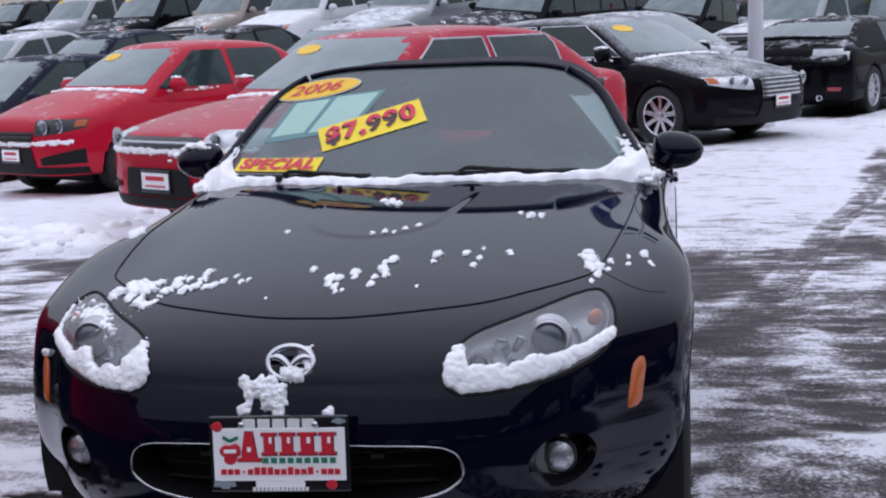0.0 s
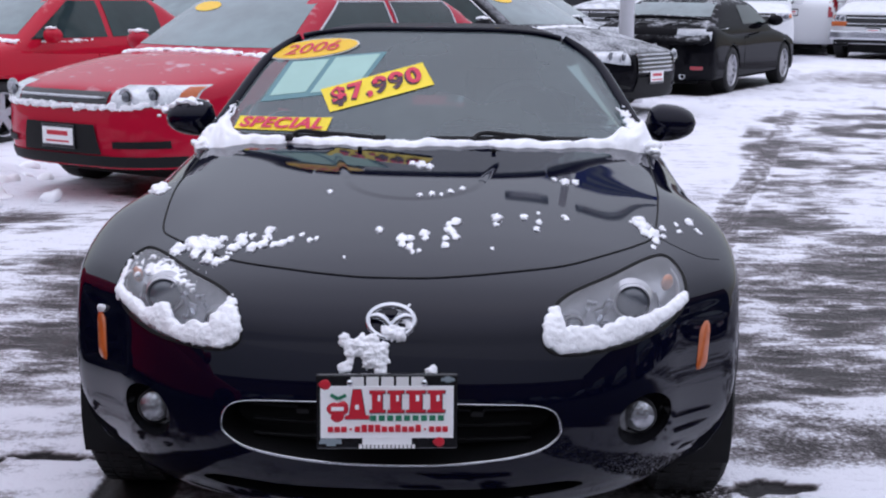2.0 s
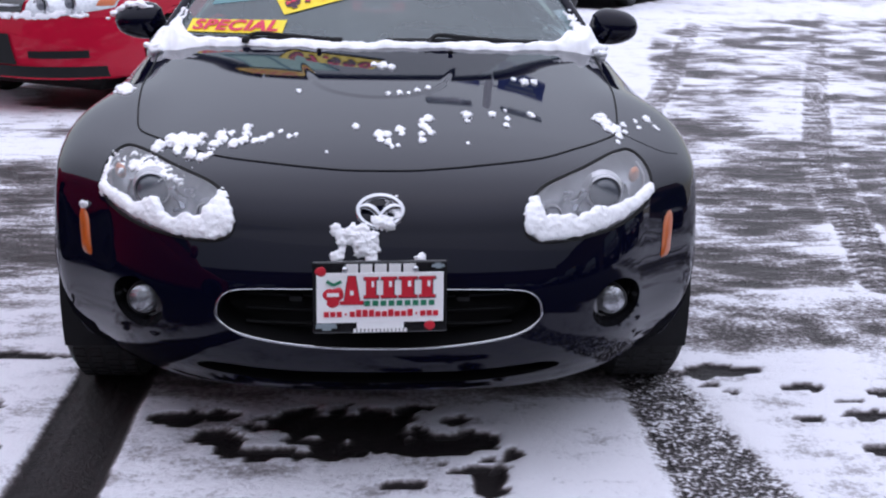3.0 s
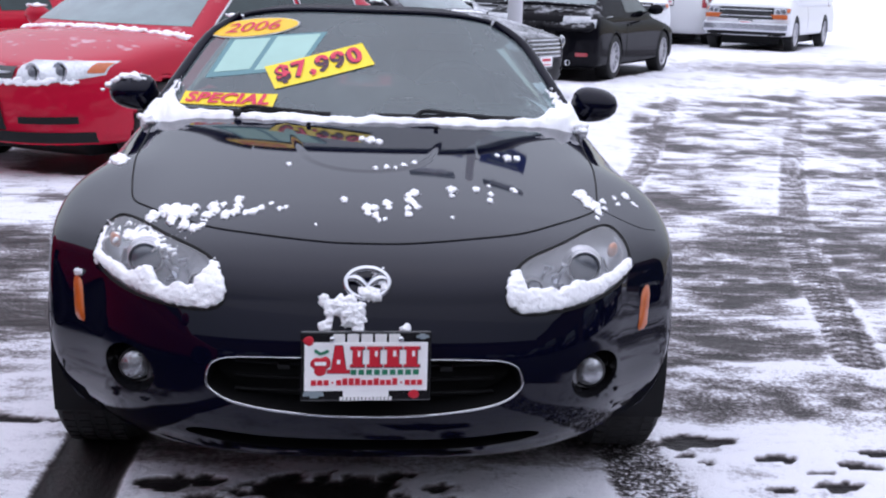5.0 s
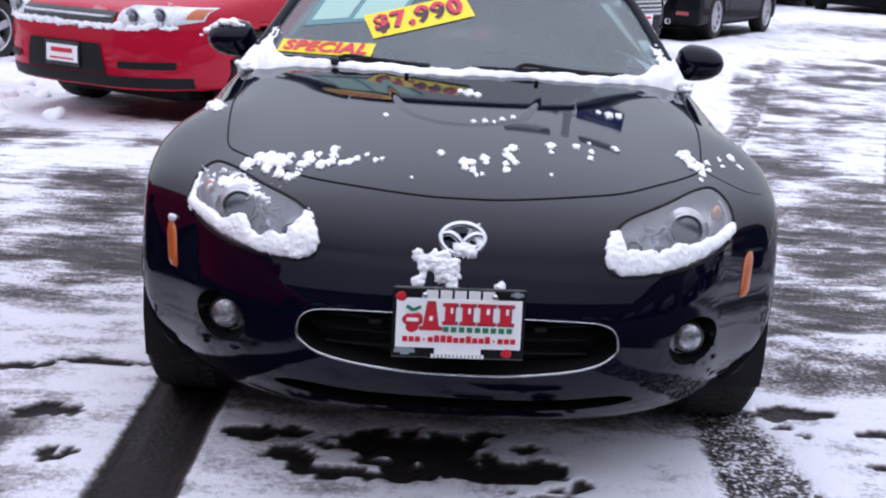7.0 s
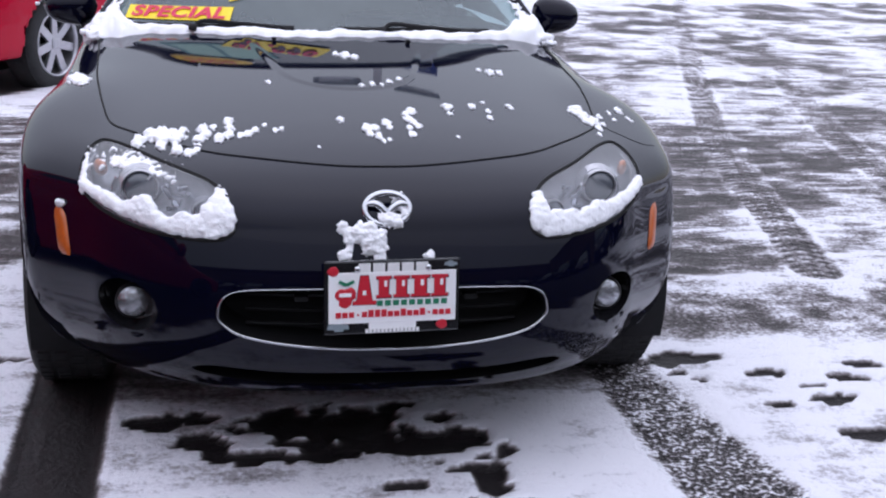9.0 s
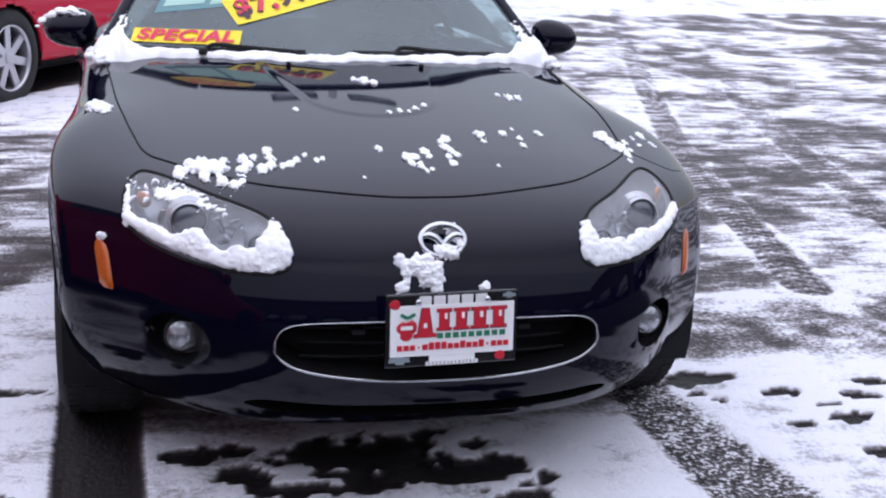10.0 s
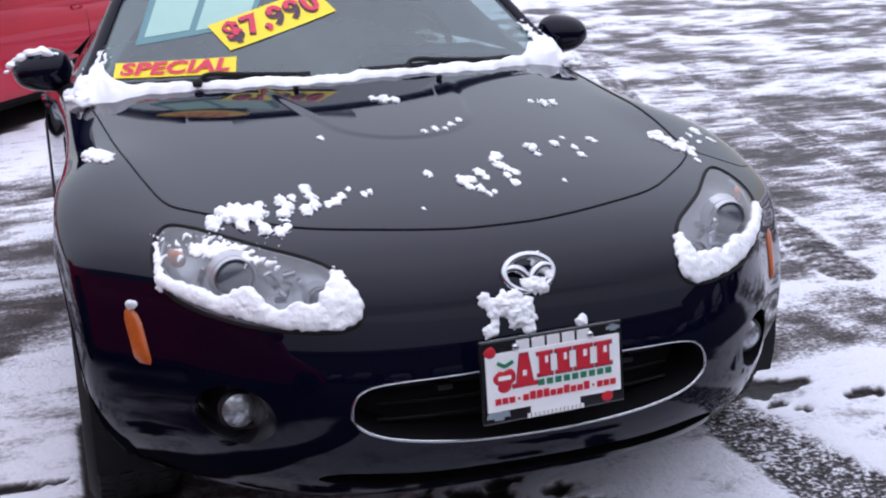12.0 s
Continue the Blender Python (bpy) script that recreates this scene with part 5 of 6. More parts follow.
def make_car(m, s, paint, label, category, group="parked cars", rim=SILVER):
    """A parked car: body, cabin, panes, lamps, grille, plate, mirrors and wheels."""
    root = thing(s["name"], m, label, category, group)
    low, cabin = car_fields(s)
    half, L, r = s["W"] / 2, s["L"], s["tyre"]
    mid = (s["cowl_y"] + s["deck_y"]) / 2
    P, nr, nc = capsule(low, 1.2, L - 1.2, .62, 44, 60, 30, 120)
    F = np.array(grid_faces(nr, nc, True))
    c = P[F].mean(1)
    gone = np.zeros(len(F), bool)
    for axle in s["axles"]:
        gone |= (np.abs(c[:, 0]) > half - .32) & (np.hypot(c[:, 1] - axle, c[:, 2] - r) < r + .045)
    body = link_part("body", P, F[~gone], paint, root)
    # dark box filling the underside, put in to deepen the shade beneath the car
    part("underbody", boxed((s["W"] - .62, L - 1.0, s["clear"] - .02), pose(0, L / 2 + .05, s["clear"] / 2 + .13), .04), BLACK_PLASTIC, root)
    for axle in s["axles"]:
        for sg in (-1, 1):
            a = np.linspace(-.25, math.pi + .25, 20)
            v = [(sg * xx, axle + (r + .05) * math.cos(t), r + (r + .05) * math.sin(t)) for xx in (half - .34, half - .035) for t in a]
            link_part("wheel_arch", v, grid_faces(2, 20), BLACK_PLASTIC, root)
            v = [(sg * (half - .34), axle + q * math.cos(t), r + q * math.sin(t)) for q in (.02, r + .05) for t in a]
            link_part("arch_back", v, grid_faces(2, 20), BLACK_PLASTIC, root)
            wheel(root, (sg * (half - .125), axle, r), r, .22, s.get("spokes", 7), rim, sg)
            lip = [(0, axle + (r + .048) * math.cos(t), r + (r + .048) * math.sin(t)) for t in np.linspace(.05, math.pi - .05, 18)]
            on = skin(low, np.array(lip), np.tile([float(sg), 0, 0], (18, 1)), 2)
            v, f = tube(on - np.array([sg * .012, 0, 0]), .016, 6)
            link_part("arch_lip", v, f, paint, root)
    P, nr, nc = capsule(cabin, mid - .25, mid + .25, s["belt"] + .08, 26, 10, 26, 90)
    cab = link_part("cabin", P, grid_faces(nr, nc, True), paint, root)
    z0, z1 = s["cowl"] + .03, s["H"] - .09
    edge = lambda z: half - .05 - s["lean"] * max(z - s["belt"] + .05, 0) - .085
    o = [(u * edge(z), mid, z) for z in np.linspace(z0, z1, 8) for u in np.linspace(-1, 1, 15)]
    patch(cabin, o, (0, -1, 0), 8, 15, s.get("glass", DARK_GLASS_SOLID), "windscreen", cab)
    if s.get("rear_window", True):
        o = [(u * (edge(z) - .02), mid, z) for z in np.linspace(s["deck"] + .06, z1, 7) for u in np.linspace(-1, 1, 13)]
        patch(cabin, o, (0, 1, 0), 7, 13, DARK_GLASS_SOLID, "rear_window", cab)
    for sg in (-1, 1):
        zs = np.linspace(s["belt"] + .02, s["H"] - .12, 6)
        y_f = lambda z: s["cowl_y"] + .16 + (z - s["cowl"]) * s["rake"] + .14
        y_b = lambda z: s["deck_y"] - (z - s["deck"]) * s["back"] - .22
        cuts = s["pillars"]
        for k in range(len(cuts) - 1):
            o = []
            for z in zs:
                a = max(y_f(z), cuts[k] + .05) if k == 0 else cuts[k] + .04
                b = min(y_b(z), cuts[k + 1] - .04)
                o += [(0, a + (max(b, a + .02) - a) * u, z) for u in np.linspace(0, 1, 9)]
            pane = patch(cabin, o, (sg, 0, 0), 6, 9, SIDE_GLASS, "side_window", cab)
            if "trim" in s:
                q = skin(cabin, np.array(o[:9] + o[17:54:9] + o[45:53][::-1] + o[36:0:-9]), np.tile([float(sg), 0, 0], (9 + 5 + 8 + 4, 1)), 4.0)
                v, f = tube(q + np.array([sg * .006, 0, 0]), .010, 6, True)
                link_part("window_trim", v, f, s["trim"], pane)
            a, b = cuts[k] + .03, cuts[k + 1] - .03
            line = [(0, y, s["belt"] - .12) for y in np.linspace(max(a, s["cowl_y"] + .25), b, 2)]
            on = skin(low, np.array([(0, b - .18, s["belt"] - .17), (0, b - .02, s["belt"] - .17)]), np.tile([float(sg), 0, 0], (2, 1)), 2)
            v, f = tube(on, .014, 6)
            link_part("door_handle", v, f, s.get("handle", paint), root)
            seam = [(0, cuts[k + 1] + .0, z) for z in np.linspace(.34, s["belt"] - .03, 8)]
            v, f = tube(skin(low, np.array(seam), np.tile([float(sg), 0, 0], (8, 1)), 2), .004, 5)
            link_part("door_gap", v, f, GAP, root)
        base = Vector((sg * (half + .07), s["cowl_y"] + .42, s["belt"] + .06))
        mv = [base + Vector((.125 * math.sin(p) * math.cos(t), .07 * math.sin(p) * math.sin(t), .082 * math.cos(p))) for p in np.linspace(.05, 3.09, 9) for t in np.linspace(0, 2 * math.pi, 16, endpoint=False)]
        mir = link_part("door_mirror", mv, grid_faces(9, 16, True), paint, root)
        v, f = tube([base, (sg * (half - .08), base.y, base.z - .04)], .022, 6)
        link_part("mirror_arm", v, f, BLACK_PLASTIC, mir)
        # headlights
        hx0, hx1, hz0, hz1 = s["lamp"]
        o = [(sg * (hx0 + (hx1 - hx0) * u), 1.0, hz0 + (.45 * (hz1 - hz0)) * u * u + (hz1 - hz0) * w * (1 - .45 * u * u)) for w in np.linspace(0, 1, 6) for u in np.linspace(0, 1, 9)]
        lamp = patch(low, o, (0, -1, 0), 6, 9, s.get("lamp_mat", CLEAR_LAMP), "headlight", root, .010)
        o = [(sg * (hx1 - .065 + .06 * u), 1.0, hz0 + (hz1 - hz0) * (.52 + .42 * w)) for w in np.linspace(0, 1, 4) for u in np.linspace(0, 1, 4)]
        patch(low, o, (0, -1, 0), 4, 4, AMBER, "turn_signal", lamp, .014)
        for q, rad in ((.24, s.get("bulb", .40)), (.58, s.get("bulb", .40))):
            px, pz = hx0 + (hx1 - hx0) * q, hz0 + (hz1 - hz0) * (.5 + .2 * q)
            py = skin(low, np.array([(sg * px, 1.0, pz)]), np.array([[0, -1.0, 0]]), 2)[0, 1]
            v, f = lathe([((hz1 - hz0) * rad, -.018), ((hz1 - hz0) * rad * .85, -.024), ((hz1 - hz0) * rad * .6, -.008), (.005, -.02)], 20, "y")
            link_part("lamp_bulb", [(a + sg * px, b + py, e + pz) for a, b, e in v], f, CHROME, lamp)
            v, f = lathe([((hz1 - hz0) * rad * .55, -.020), ((hz1 - hz0) * rad * .4, -.032), (.004, -.036)], 16, "y")
            link_part("bulb_glass", [(a + sg * px, b + py, e + pz) for a, b, e in v], f, PROJECTOR, lamp)
        # lower corner vents, rear lamps
        vz, vh, v0, v1, slope = s.get("vent", (.335, .065, .52, .82, .65))
        o = [(sg * half * (v0 + (v1 - v0) * u), 1.0, vz + vh * (1 - slope + slope * u) * w + .03 * slope * u) for w in np.linspace(0, 1, 4) for u in np.linspace(0, 1, 8)]
        patch(low, o, (0, -1, 0), 4, 8, BLACK_PLASTIC, "fog_pocket", root, .014)
        tx0, tx1, tz0, tz1 = s["tail"]
        o = [(sg * (tx0 + (tx1 - tx0) * u), L - 1, tz0 + (tz1 - tz0) * w) for w in np.linspace(0, 1, 5) for u in np.linspace(0, 1, 7)]
        patch(low, o, (0, 1, 0), 5, 7, s.get("tail_mat", RED_LENS), "tail_light", root, .010)
    gx0, gz0, gz1 = s["grille"]
    o = [(u * gx0, 1.0, gz0 + (gz1 - gz0) * w) for w in np.linspace(0, 1, 5) for u in np.linspace(-1, 1, 11)]
    grille = patch(low, o, (0, -1, 0), 5, 11, GLOSS_PLASTIC, "grille", root, .014)
    for k in range(s.get("bars", 3)):
        zz = gz0 + (gz1 - gz0) * (k + .5) / s.get("bars", 3)
        on = skin(low, np.array([(u * gx0 * .97, 1.0, zz) for u in np.linspace(-1, 1, 11)]), np.tile([0, -1.0, 0], (11, 1)), 2)
        v, f = tube(on - np.array([0, .020, 0]), .011, 6)
        link_part("grille_bar", v, f, s.get("bar_mat", CHROME), grille)
    i0, i1, iw = s.get("intake", (.30, .46, .46))
    o = [(u * half * iw * (1 - .12 * w), 1.0, i0 + (i1 - i0) * w) for w in np.linspace(0, 1, 5) for u in np.linspace(-1, 1, 13)]
    patch(low, o, (0, -1, 0), 5, 13, BLACK_PLASTIC, "lower_intake", root, .014)
    o = [(u * half * .90, 1.0, s["clear"] + .025 + .075 * w) for w in np.linspace(0, 1, 3) for u in np.linspace(-1, 1, 17)]
    patch(low, o, (0, -1, 0), 3, 17, BLACK_PLASTIC, "valance", root, .010)
    for yy, way, zz in ((1.0, -1, s["plate"][0]), (L - 1, 1, s["plate"][1])):
        py = skin(low, np.array([(0, yy, zz)]), np.array([[0, float(way), 0]]), 2)[0, 1]
        pl = part("dealer_plate", boxed((.32, .02, .165), pose(0, py + way * .016, zz), .004), GLOSS_PLASTIC, root)
        part("plate_face", boxed((.29, .004, .115), pose(0, py + way * .028, zz)), WHITE_PLATE, pl)
        part("red_mark", boxed((.20, .003, .030), pose(0, py + way * .031, zz + .020)), PLATE_RED, pl)
        part("small_red_mark", boxed((.22, .003, .012), pose(0, py + way * .031, zz - .035)), PLATE_RED, pl)
    if s.get("year", False):
        # yellow oval tag high on the windscreen's passenger corner
        o, n1, n2 = [], 7, 13
        for j in range(n1):
            for i in range(n2):
                a2, b2 = 2 * i / (n2 - 1) - 1, 2 * j / (n1 - 1) - 1
                a3, b3 = a2 * math.sqrt(1 - b2 * b2 / 2), b2 * math.sqrt(1 - a2 * a2 / 2)
                o.append((-edge(z1) + .20 + .15 * a3, mid, z1 - .075 + .038 * b3))
        patch(cabin, o, (0, -1, 0), n1, n2, ORANGE_YELLOW, "year_sticker", cab, .014)
    return root


SIDE_GLASS = material("side_glass", (.014, .026, .025), .06, 0, noise_scale=3, vary=.6, spec=.35)
DARK_GLASS_SOLID = material("dark_window", (.10, .145, .15), .05, 0, coat=.5, noise_scale=3, vary=.6)
SEDAN = dict(name="sedan", L=4.9, W=1.84, H=1.46, nose=.78, cowl_y=1.25, cowl=.98, belt=.96, deck_y=4.25, deck=1.02, rake=1.75, back=1.55, lean=.42, roof_y=2.7, round=.42, clear=.20, tyre=.325, axles=(.98, 3.75),
             pillars=(1.3, 2.75, 3.65), lamp=(.48, .86, .62, .76), grille=(.40, .56, .70), plate=(.47, .85), tail=(.55, .88, .72, .92), year=True)
RED_PAINT = snowy_paint("red_paint", (.43, .008, .032), .4, .12, 0, .7)
RED_PAINT_LIGHT = snowy_paint("red_paint_light", (.48, .010, .032), .4, .12, 0, .7)
DARK_PAINT = snowy_paint("dark_car_paint", (.005, .005, .007), .4, .34, 0, .3)
GREY_PAINT = snowy_paint("grey_car_paint", (.20, .21, .23), .35, .55, .4)
SILVER_PAINT = snowy_paint("silver_car_paint", (.36, .37, .39), .35, .65, .4)
WHITE_PAINT = snowy_paint("white_car_paint", (.75, .76, .78), .4, .9)
NAVY_PAINT = snowy_paint("navy_car_paint", (.010, .013, .030), .35, .30, 0, .3)


def car_snow(m, s, seed, nose_line=True):
    """Snow left on a parked car: along grille and lamps, at the foot of the windscreen, on the mirrors."""
    low, cabin = car_fields(s)
    rng2 = np.random.default_rng(seed)
    half = s["W"] / 2
    spots = []
    if nose_line:
        for k in range(330):
            px = rng2.uniform(-.9, .9) * half * .92
            zz = s["grille"][1] - .045 + rng2.uniform(0, .04) + .03 * (abs(px) / half) ** 2
            spots.append((px, 1.0, zz, rng2.uniform(.008, .024)))
        face = skin(low, np.array(spots)[:, :3], np.tile([0, -1.0, 0], (len(spots), 1)), 2)
        spots = [(p[0], p[1], p[2], q[3]) for p, q in zip(face, spots)]
    for k in range(520):
        px = rng2.uniform(-.86, .86) * half
        py = s["cowl_y"] + .18 * (px / half) ** 2 + rng2.uniform(-.09, .02)
        spots.append((px, py, s["cowl"] + rng2.uniform(-.03, .005) - .05 * (px / half) ** 2, rng2.uniform(.014, .030)))
    for sg in (-1, 1):
        for k in range(34):
            spots.append((sg * (half + .06) + rng2.normal(0, .04), s["cowl_y"] + .42 + rng2.normal(0, .02), s["belt"] + .135 + rng2.normal(0, .004), rng2.uniform(.010, .022)))
        for k in range(40):
            spots.append((sg * (half - .06) + rng2.normal(0, .02), s["cowl_y"] + rng2.uniform(.35, 1.1), s["belt"] + rng2.uniform(-.02, .005), rng2.uniform(.008, .018)))
    v, f = clumps(spots, seed, .7)
    ob = link_part("car_snow", [m @ Vector(p) for p in v], f, SNOW)
    grow = ob.modifiers.new("grow", "REMESH")
    grow.mode, grow.voxel_size, grow.use_smooth_shade = "VOXEL", .008, True
    soft = ob.modifiers.new("soft", "SMOOTH")
    soft.factor, soft.iterations = .5, 4
    return tagged(ob, "ragged snow lying along a parked car", "snow", "snow on the parked cars")


def stand(x, y, h, tilt=False):
    """Pose of a car whose front centre stands at x, y and whose length runs to (sin h, cos h)."""
    m = pose(x, y, float(ground_z(x, y)), 0, 0, -h)
    if tilt:
        at = lambda a, b: (lambda p: float(ground_z(p.x, p.y)))(m @ Vector((a, b, 0)))
        z0, z1 = at(0, 1.0), at(0, 3.9)
        m = Matrix.Translation((0, 0, z0 - (z1 - z0) / 2.9 - m.translation.z)) @ m @ pose(0, 0, 0, math.degrees(math.atan2(z1 - z0, 2.9)), -math.degrees(math.atan2(at(.8, 2.4) - at(-.8, 2.4), 1.6)), 0)
    return m


LONG_SEDAN = dict(SEDAN, L=5.09, W=1.85, H=1.49, cowl_y=1.35, cowl=1.00, belt=.98, deck_y=4.55, deck=1.06, roof_y=2.95, axles=(1.02, 3.83), nose=.84, vent=(.405, .05, .50, .84, .08), intake=(.36, .56, .40), round=.52, clear=.25, lamp=(.44, .86, .66, .82), grille=(.42, .70, .78), bars=1, bar_mat=CHROME, trim=SILVER, pillars=(1.4, 2.95, 3.95), tail=(.62, .9, .78, .98))
make_car(stand(-2.70, 6.06, 30), LONG_SEDAN, RED_PAINT, "red sedan with snow on nose and mirrors, parked in snow", "car")
COMPACT = dict(SEDAN, L=4.4, W=1.74, H=1.57, nose=.88, cowl_y=1.05, cowl=1.08, belt=1.04, deck_y=4.0, deck=1.10, rake=1.75, roof_y=2.45, axles=(.86, 3.38), lamp=(.36, .78, .66, .82), grille=(.34, .60, .70), pillars=(1.1, 2.45, 3.35), bars=2, bar_mat=BLACK_PLASTIC, plate=(.46, .8), spokes=5, vent=(.36, .15, .50, .90, .5), lamp_mat=GLOSS_PLASTIC, bulb=.50, intake=(.34, .54, .42), clear=.24, round=.5)
make_car(stand(-5.79, 9.85, 28), COMPACT, RED_PAINT_LIGHT, "bright red compact sedan dusted with snow", "car")
BARRED_SEDAN = dict(SEDAN, L=5.16, W=1.87, H=1.47, cowl_y=1.30, deck_y=4.6, roof_y=2.95, axles=(1.0, 3.94), nose=.79, cowl=.99, trim=CHROME, lamp=(.50, .88, .60, .75), grille=(.38, .50, .73), bars=5, pillars=(1.4, 2.95, 3.95), handle=CHROME, spokes=9, plate=(.46, .9))
DUSTED_BLACK = snowy_paint("dusted_black_paint", (.005, .005, .007), .4, .80, 0, .3, 34, .75)
make_car(stand(2.13, 12.31, -53.7), BARRED_SEDAN, DUSTED_BLACK, "black sedan with chrome barred grille, snow on hood", "car", rim=CHROME)
COUPE = dict(SEDAN, L=4.58, W=1.83, H=1.36, nose=.74, cowl_y=1.45, cowl=.94, belt=.95, deck_y=4.15, deck=1.02, rake=1.75, back=2.2, roof_y=2.75, axles=(.97, 3.55), pillars=(1.5, 3.0), tail=(.42, .86, .76, .92), tail_mat=CLEAR_LAMP, spokes=10, plate=(.42, .70), year=False)
coupe = make_car(stand(4.63, 19.68, 208.7), COUPE, DARK_PAINT, "black coupe seen from behind, snow on its lamps", "car")

low_, cabin_ = car_fields(COUPE)
for sg in (-1, 1):
    o = [(sg * (.62 + .16 * u), 3.5, .36 + .05 * w) for w in (0, 1) for u in (0, .5, 1)]
    patch(low_, o, (0, 1, 0), 2, 3, RED_LENS, "rear_reflector", coupe, .012)
    v, f = lathe([(.038, .0), (.042, .12), (.034, .125), (.030, .02), (.002, .02)], 20, "y")
    link_part("exhaust_pipe", [(a + sg * .52, b + 4.46, c + .27) for a, b, c in v], f, CHROME, coupe)
v, f = tube([(x, 4.38 - .16 * x * x, 1.075 - .05 * x * x) for x in np.linspace(-.78, .78, 17)], [.012 + .016 * (1 - (abs(k - 8) / 8) ** 3) for k in range(17)], 8)
link_part("spoiler", v, f, DARK_PAINT, coupe)
o = [(u * .72, 3.5, .50 + .16 * w) for w in np.linspace(0, 1, 4) for u in np.linspace(-1, 1, 11)]
patch(low_, [(x * .45, y, z + .12) for x, y, z in o], (0, 1, 0), 4, 11, BLACK_PLASTIC, "plate_recess", coupe, .008)

for k, (m, spec_) in enumerate(((stand(-2.70, 6.06, 30), LONG_SEDAN), (stand(-5.79, 9.85, 28), COMPACT), (stand(2.13, 12.31, -53.7), BARRED_SEDAN))):
    car_snow(m, spec_, 300 + k, k < 2)


def recolour(root, old, fresh):
    """Gives a copied car another paint."""
    for o in root.children_recursive:
        if o.type == "MESH" and o.data.materials[0] == old:
            o.material_slots[0].link = "OBJECT"
            o.material_slots[0].material = fresh
    return root


def another(car, m, old, fresh, label):
    return tagged(recolour(copy_thing(car, m), old, fresh), label)


plain = make_car(stand(2.6, 17.2, -56), dict(SEDAN, H=1.55, year=False), GREY_PAINT, "grey sedan with snow on roof and hood", "car")
another(plain, stand(-8.35, 11.2, 28), GREY_PAINT, NAVY_PAINT, "dark blue sedan with snow across its windscreen")
another(plain, stand(-11.2, 12.8, 28), GREY_PAINT, RED_PAINT, "red sedan with snow on its roof")
SUV = dict(SEDAN, name="suv", L=5.13, W=2.0, H=1.92, nose=1.08, cowl_y=1.25, cowl=1.24, belt=1.20, deck_y=5.0, deck=1.22, rake=.95, back=.22, lean=.22, roof_y=3.2, round=.22, clear=.28, tyre=.39, axles=(.98, 3.93), pillars=(1.3, 2.6, 3.7, 4.75),
           lamp=(.62, .93, .82, 1.02), grille=(.60, .78, 1.02), bars=2, plate=(.55, 1.0), tail=(.82, .95, .9, 1.35), year=True)
suv = make_car(stand(2.4, 24.5, 38), SUV, SILVER_PAINT, "silver full-size SUV with snow on its hood", "SUV")
PICKUP = dict(SUV, name="pickup", L=5.75, deck_y=3.75, deck=1.28, back=.15, pillars=(1.3, 2.6, 3.55), axles=(1.0, 4.6), roof_y=2.7, H=1.88)
pickup = make_car(stand(5.6, 25.0, 12), PICKUP, WHITE_PAINT, "white pickup truck, hood deep in snow", "pickup truck")


def row_place(along, lat):
    """A place in the rows behind the red cars, which stand parallel to them."""
    s, c = math.sin(math.radians(28)), math.cos(math.radians(28))
    return stand(-5.79 + along * s + lat * c, 9.85 + along * c - lat * s, 28, True)


BLUE_PAINT = snowy_paint("blue_car_paint", (.02, .035, .085), .35, .35, 0, .35)
TAN_PAINT = snowy_paint("tan_car_paint", (.30, .27, .23), .35, .5, .4)
for along, lat, base, old, paint, label in (
        (6.3, -3.0, plain, GREY_PAINT, SILVER_PAINT, "silver sedan, roof white with snow"), (6.2, -6.0, plain, GREY_PAINT, DARK_PAINT, "black sedan, roof white with snow"), (6.0, -9.0, plain, GREY_PAINT, NAVY_PAINT, "dark blue sedan with snow on its roof"), (6.2, -12.2, plain, GREY_PAINT, SILVER_PAINT, "silver sedan, roof white with snow"),
        (13.6, -4.2, suv, SILVER_PAINT, DARK_PAINT, "black SUV with snow on its hood"), (14.0, -7.3, pickup, WHITE_PAINT, SILVER_PAINT, "silver pickup truck in the far row"), (13.8, -10.4, pickup, WHITE_PAINT, WHITE_PAINT, "white pickup truck with snow on its hood"), (14.1, -13.4, suv, SILVER_PAINT, TAN_PAINT, "tan SUV with snow on its hood"), (13.9, -16.5, pickup, WHITE_PAINT, DARK_PAINT, "black pickup truck in the far row"),
        (21.5, -4.6, pickup, WHITE_PAINT, DARK_PAINT, "black pickup truck in the far row"), (21.2, -7.6, suv, SILVER_PAINT, BLUE_PAINT, "blue SUV in the far row"), (21.6, -10.6, suv, SILVER_PAINT, GREY_PAINT, "grey SUV in the far row"), (21.3, -13.7, suv, SILVER_PAINT, DARK_PAINT, "black SUV in the far row"), (21.5, -16.8, pickup, WHITE_PAINT, RED_PAINT, "red pickup truck in the far row"), (21.4, -19.9, suv, SILVER_PAINT, SILVER_PAINT, "silver SUV in the far row"),
        (29.0, -7.0, suv, SILVER_PAINT, DARK_PAINT, "black SUV in the last row"), (29.3, -10.2, pickup, WHITE_PAINT, SILVER_PAINT, "silver pickup truck in the last row"), (29.0, -13.4, suv, SILVER_PAINT, NAVY_PAINT, "dark blue SUV in the last row"), (29.2, -16.6, suv, SILVER_PAINT, WHITE_PAINT, "white SUV in the last row"), (29.1, -19.8, pickup, WHITE_PAINT, GREY_PAINT, "grey pickup truck in the last row")):
    another(base, row_place(along, lat), old, paint, label)
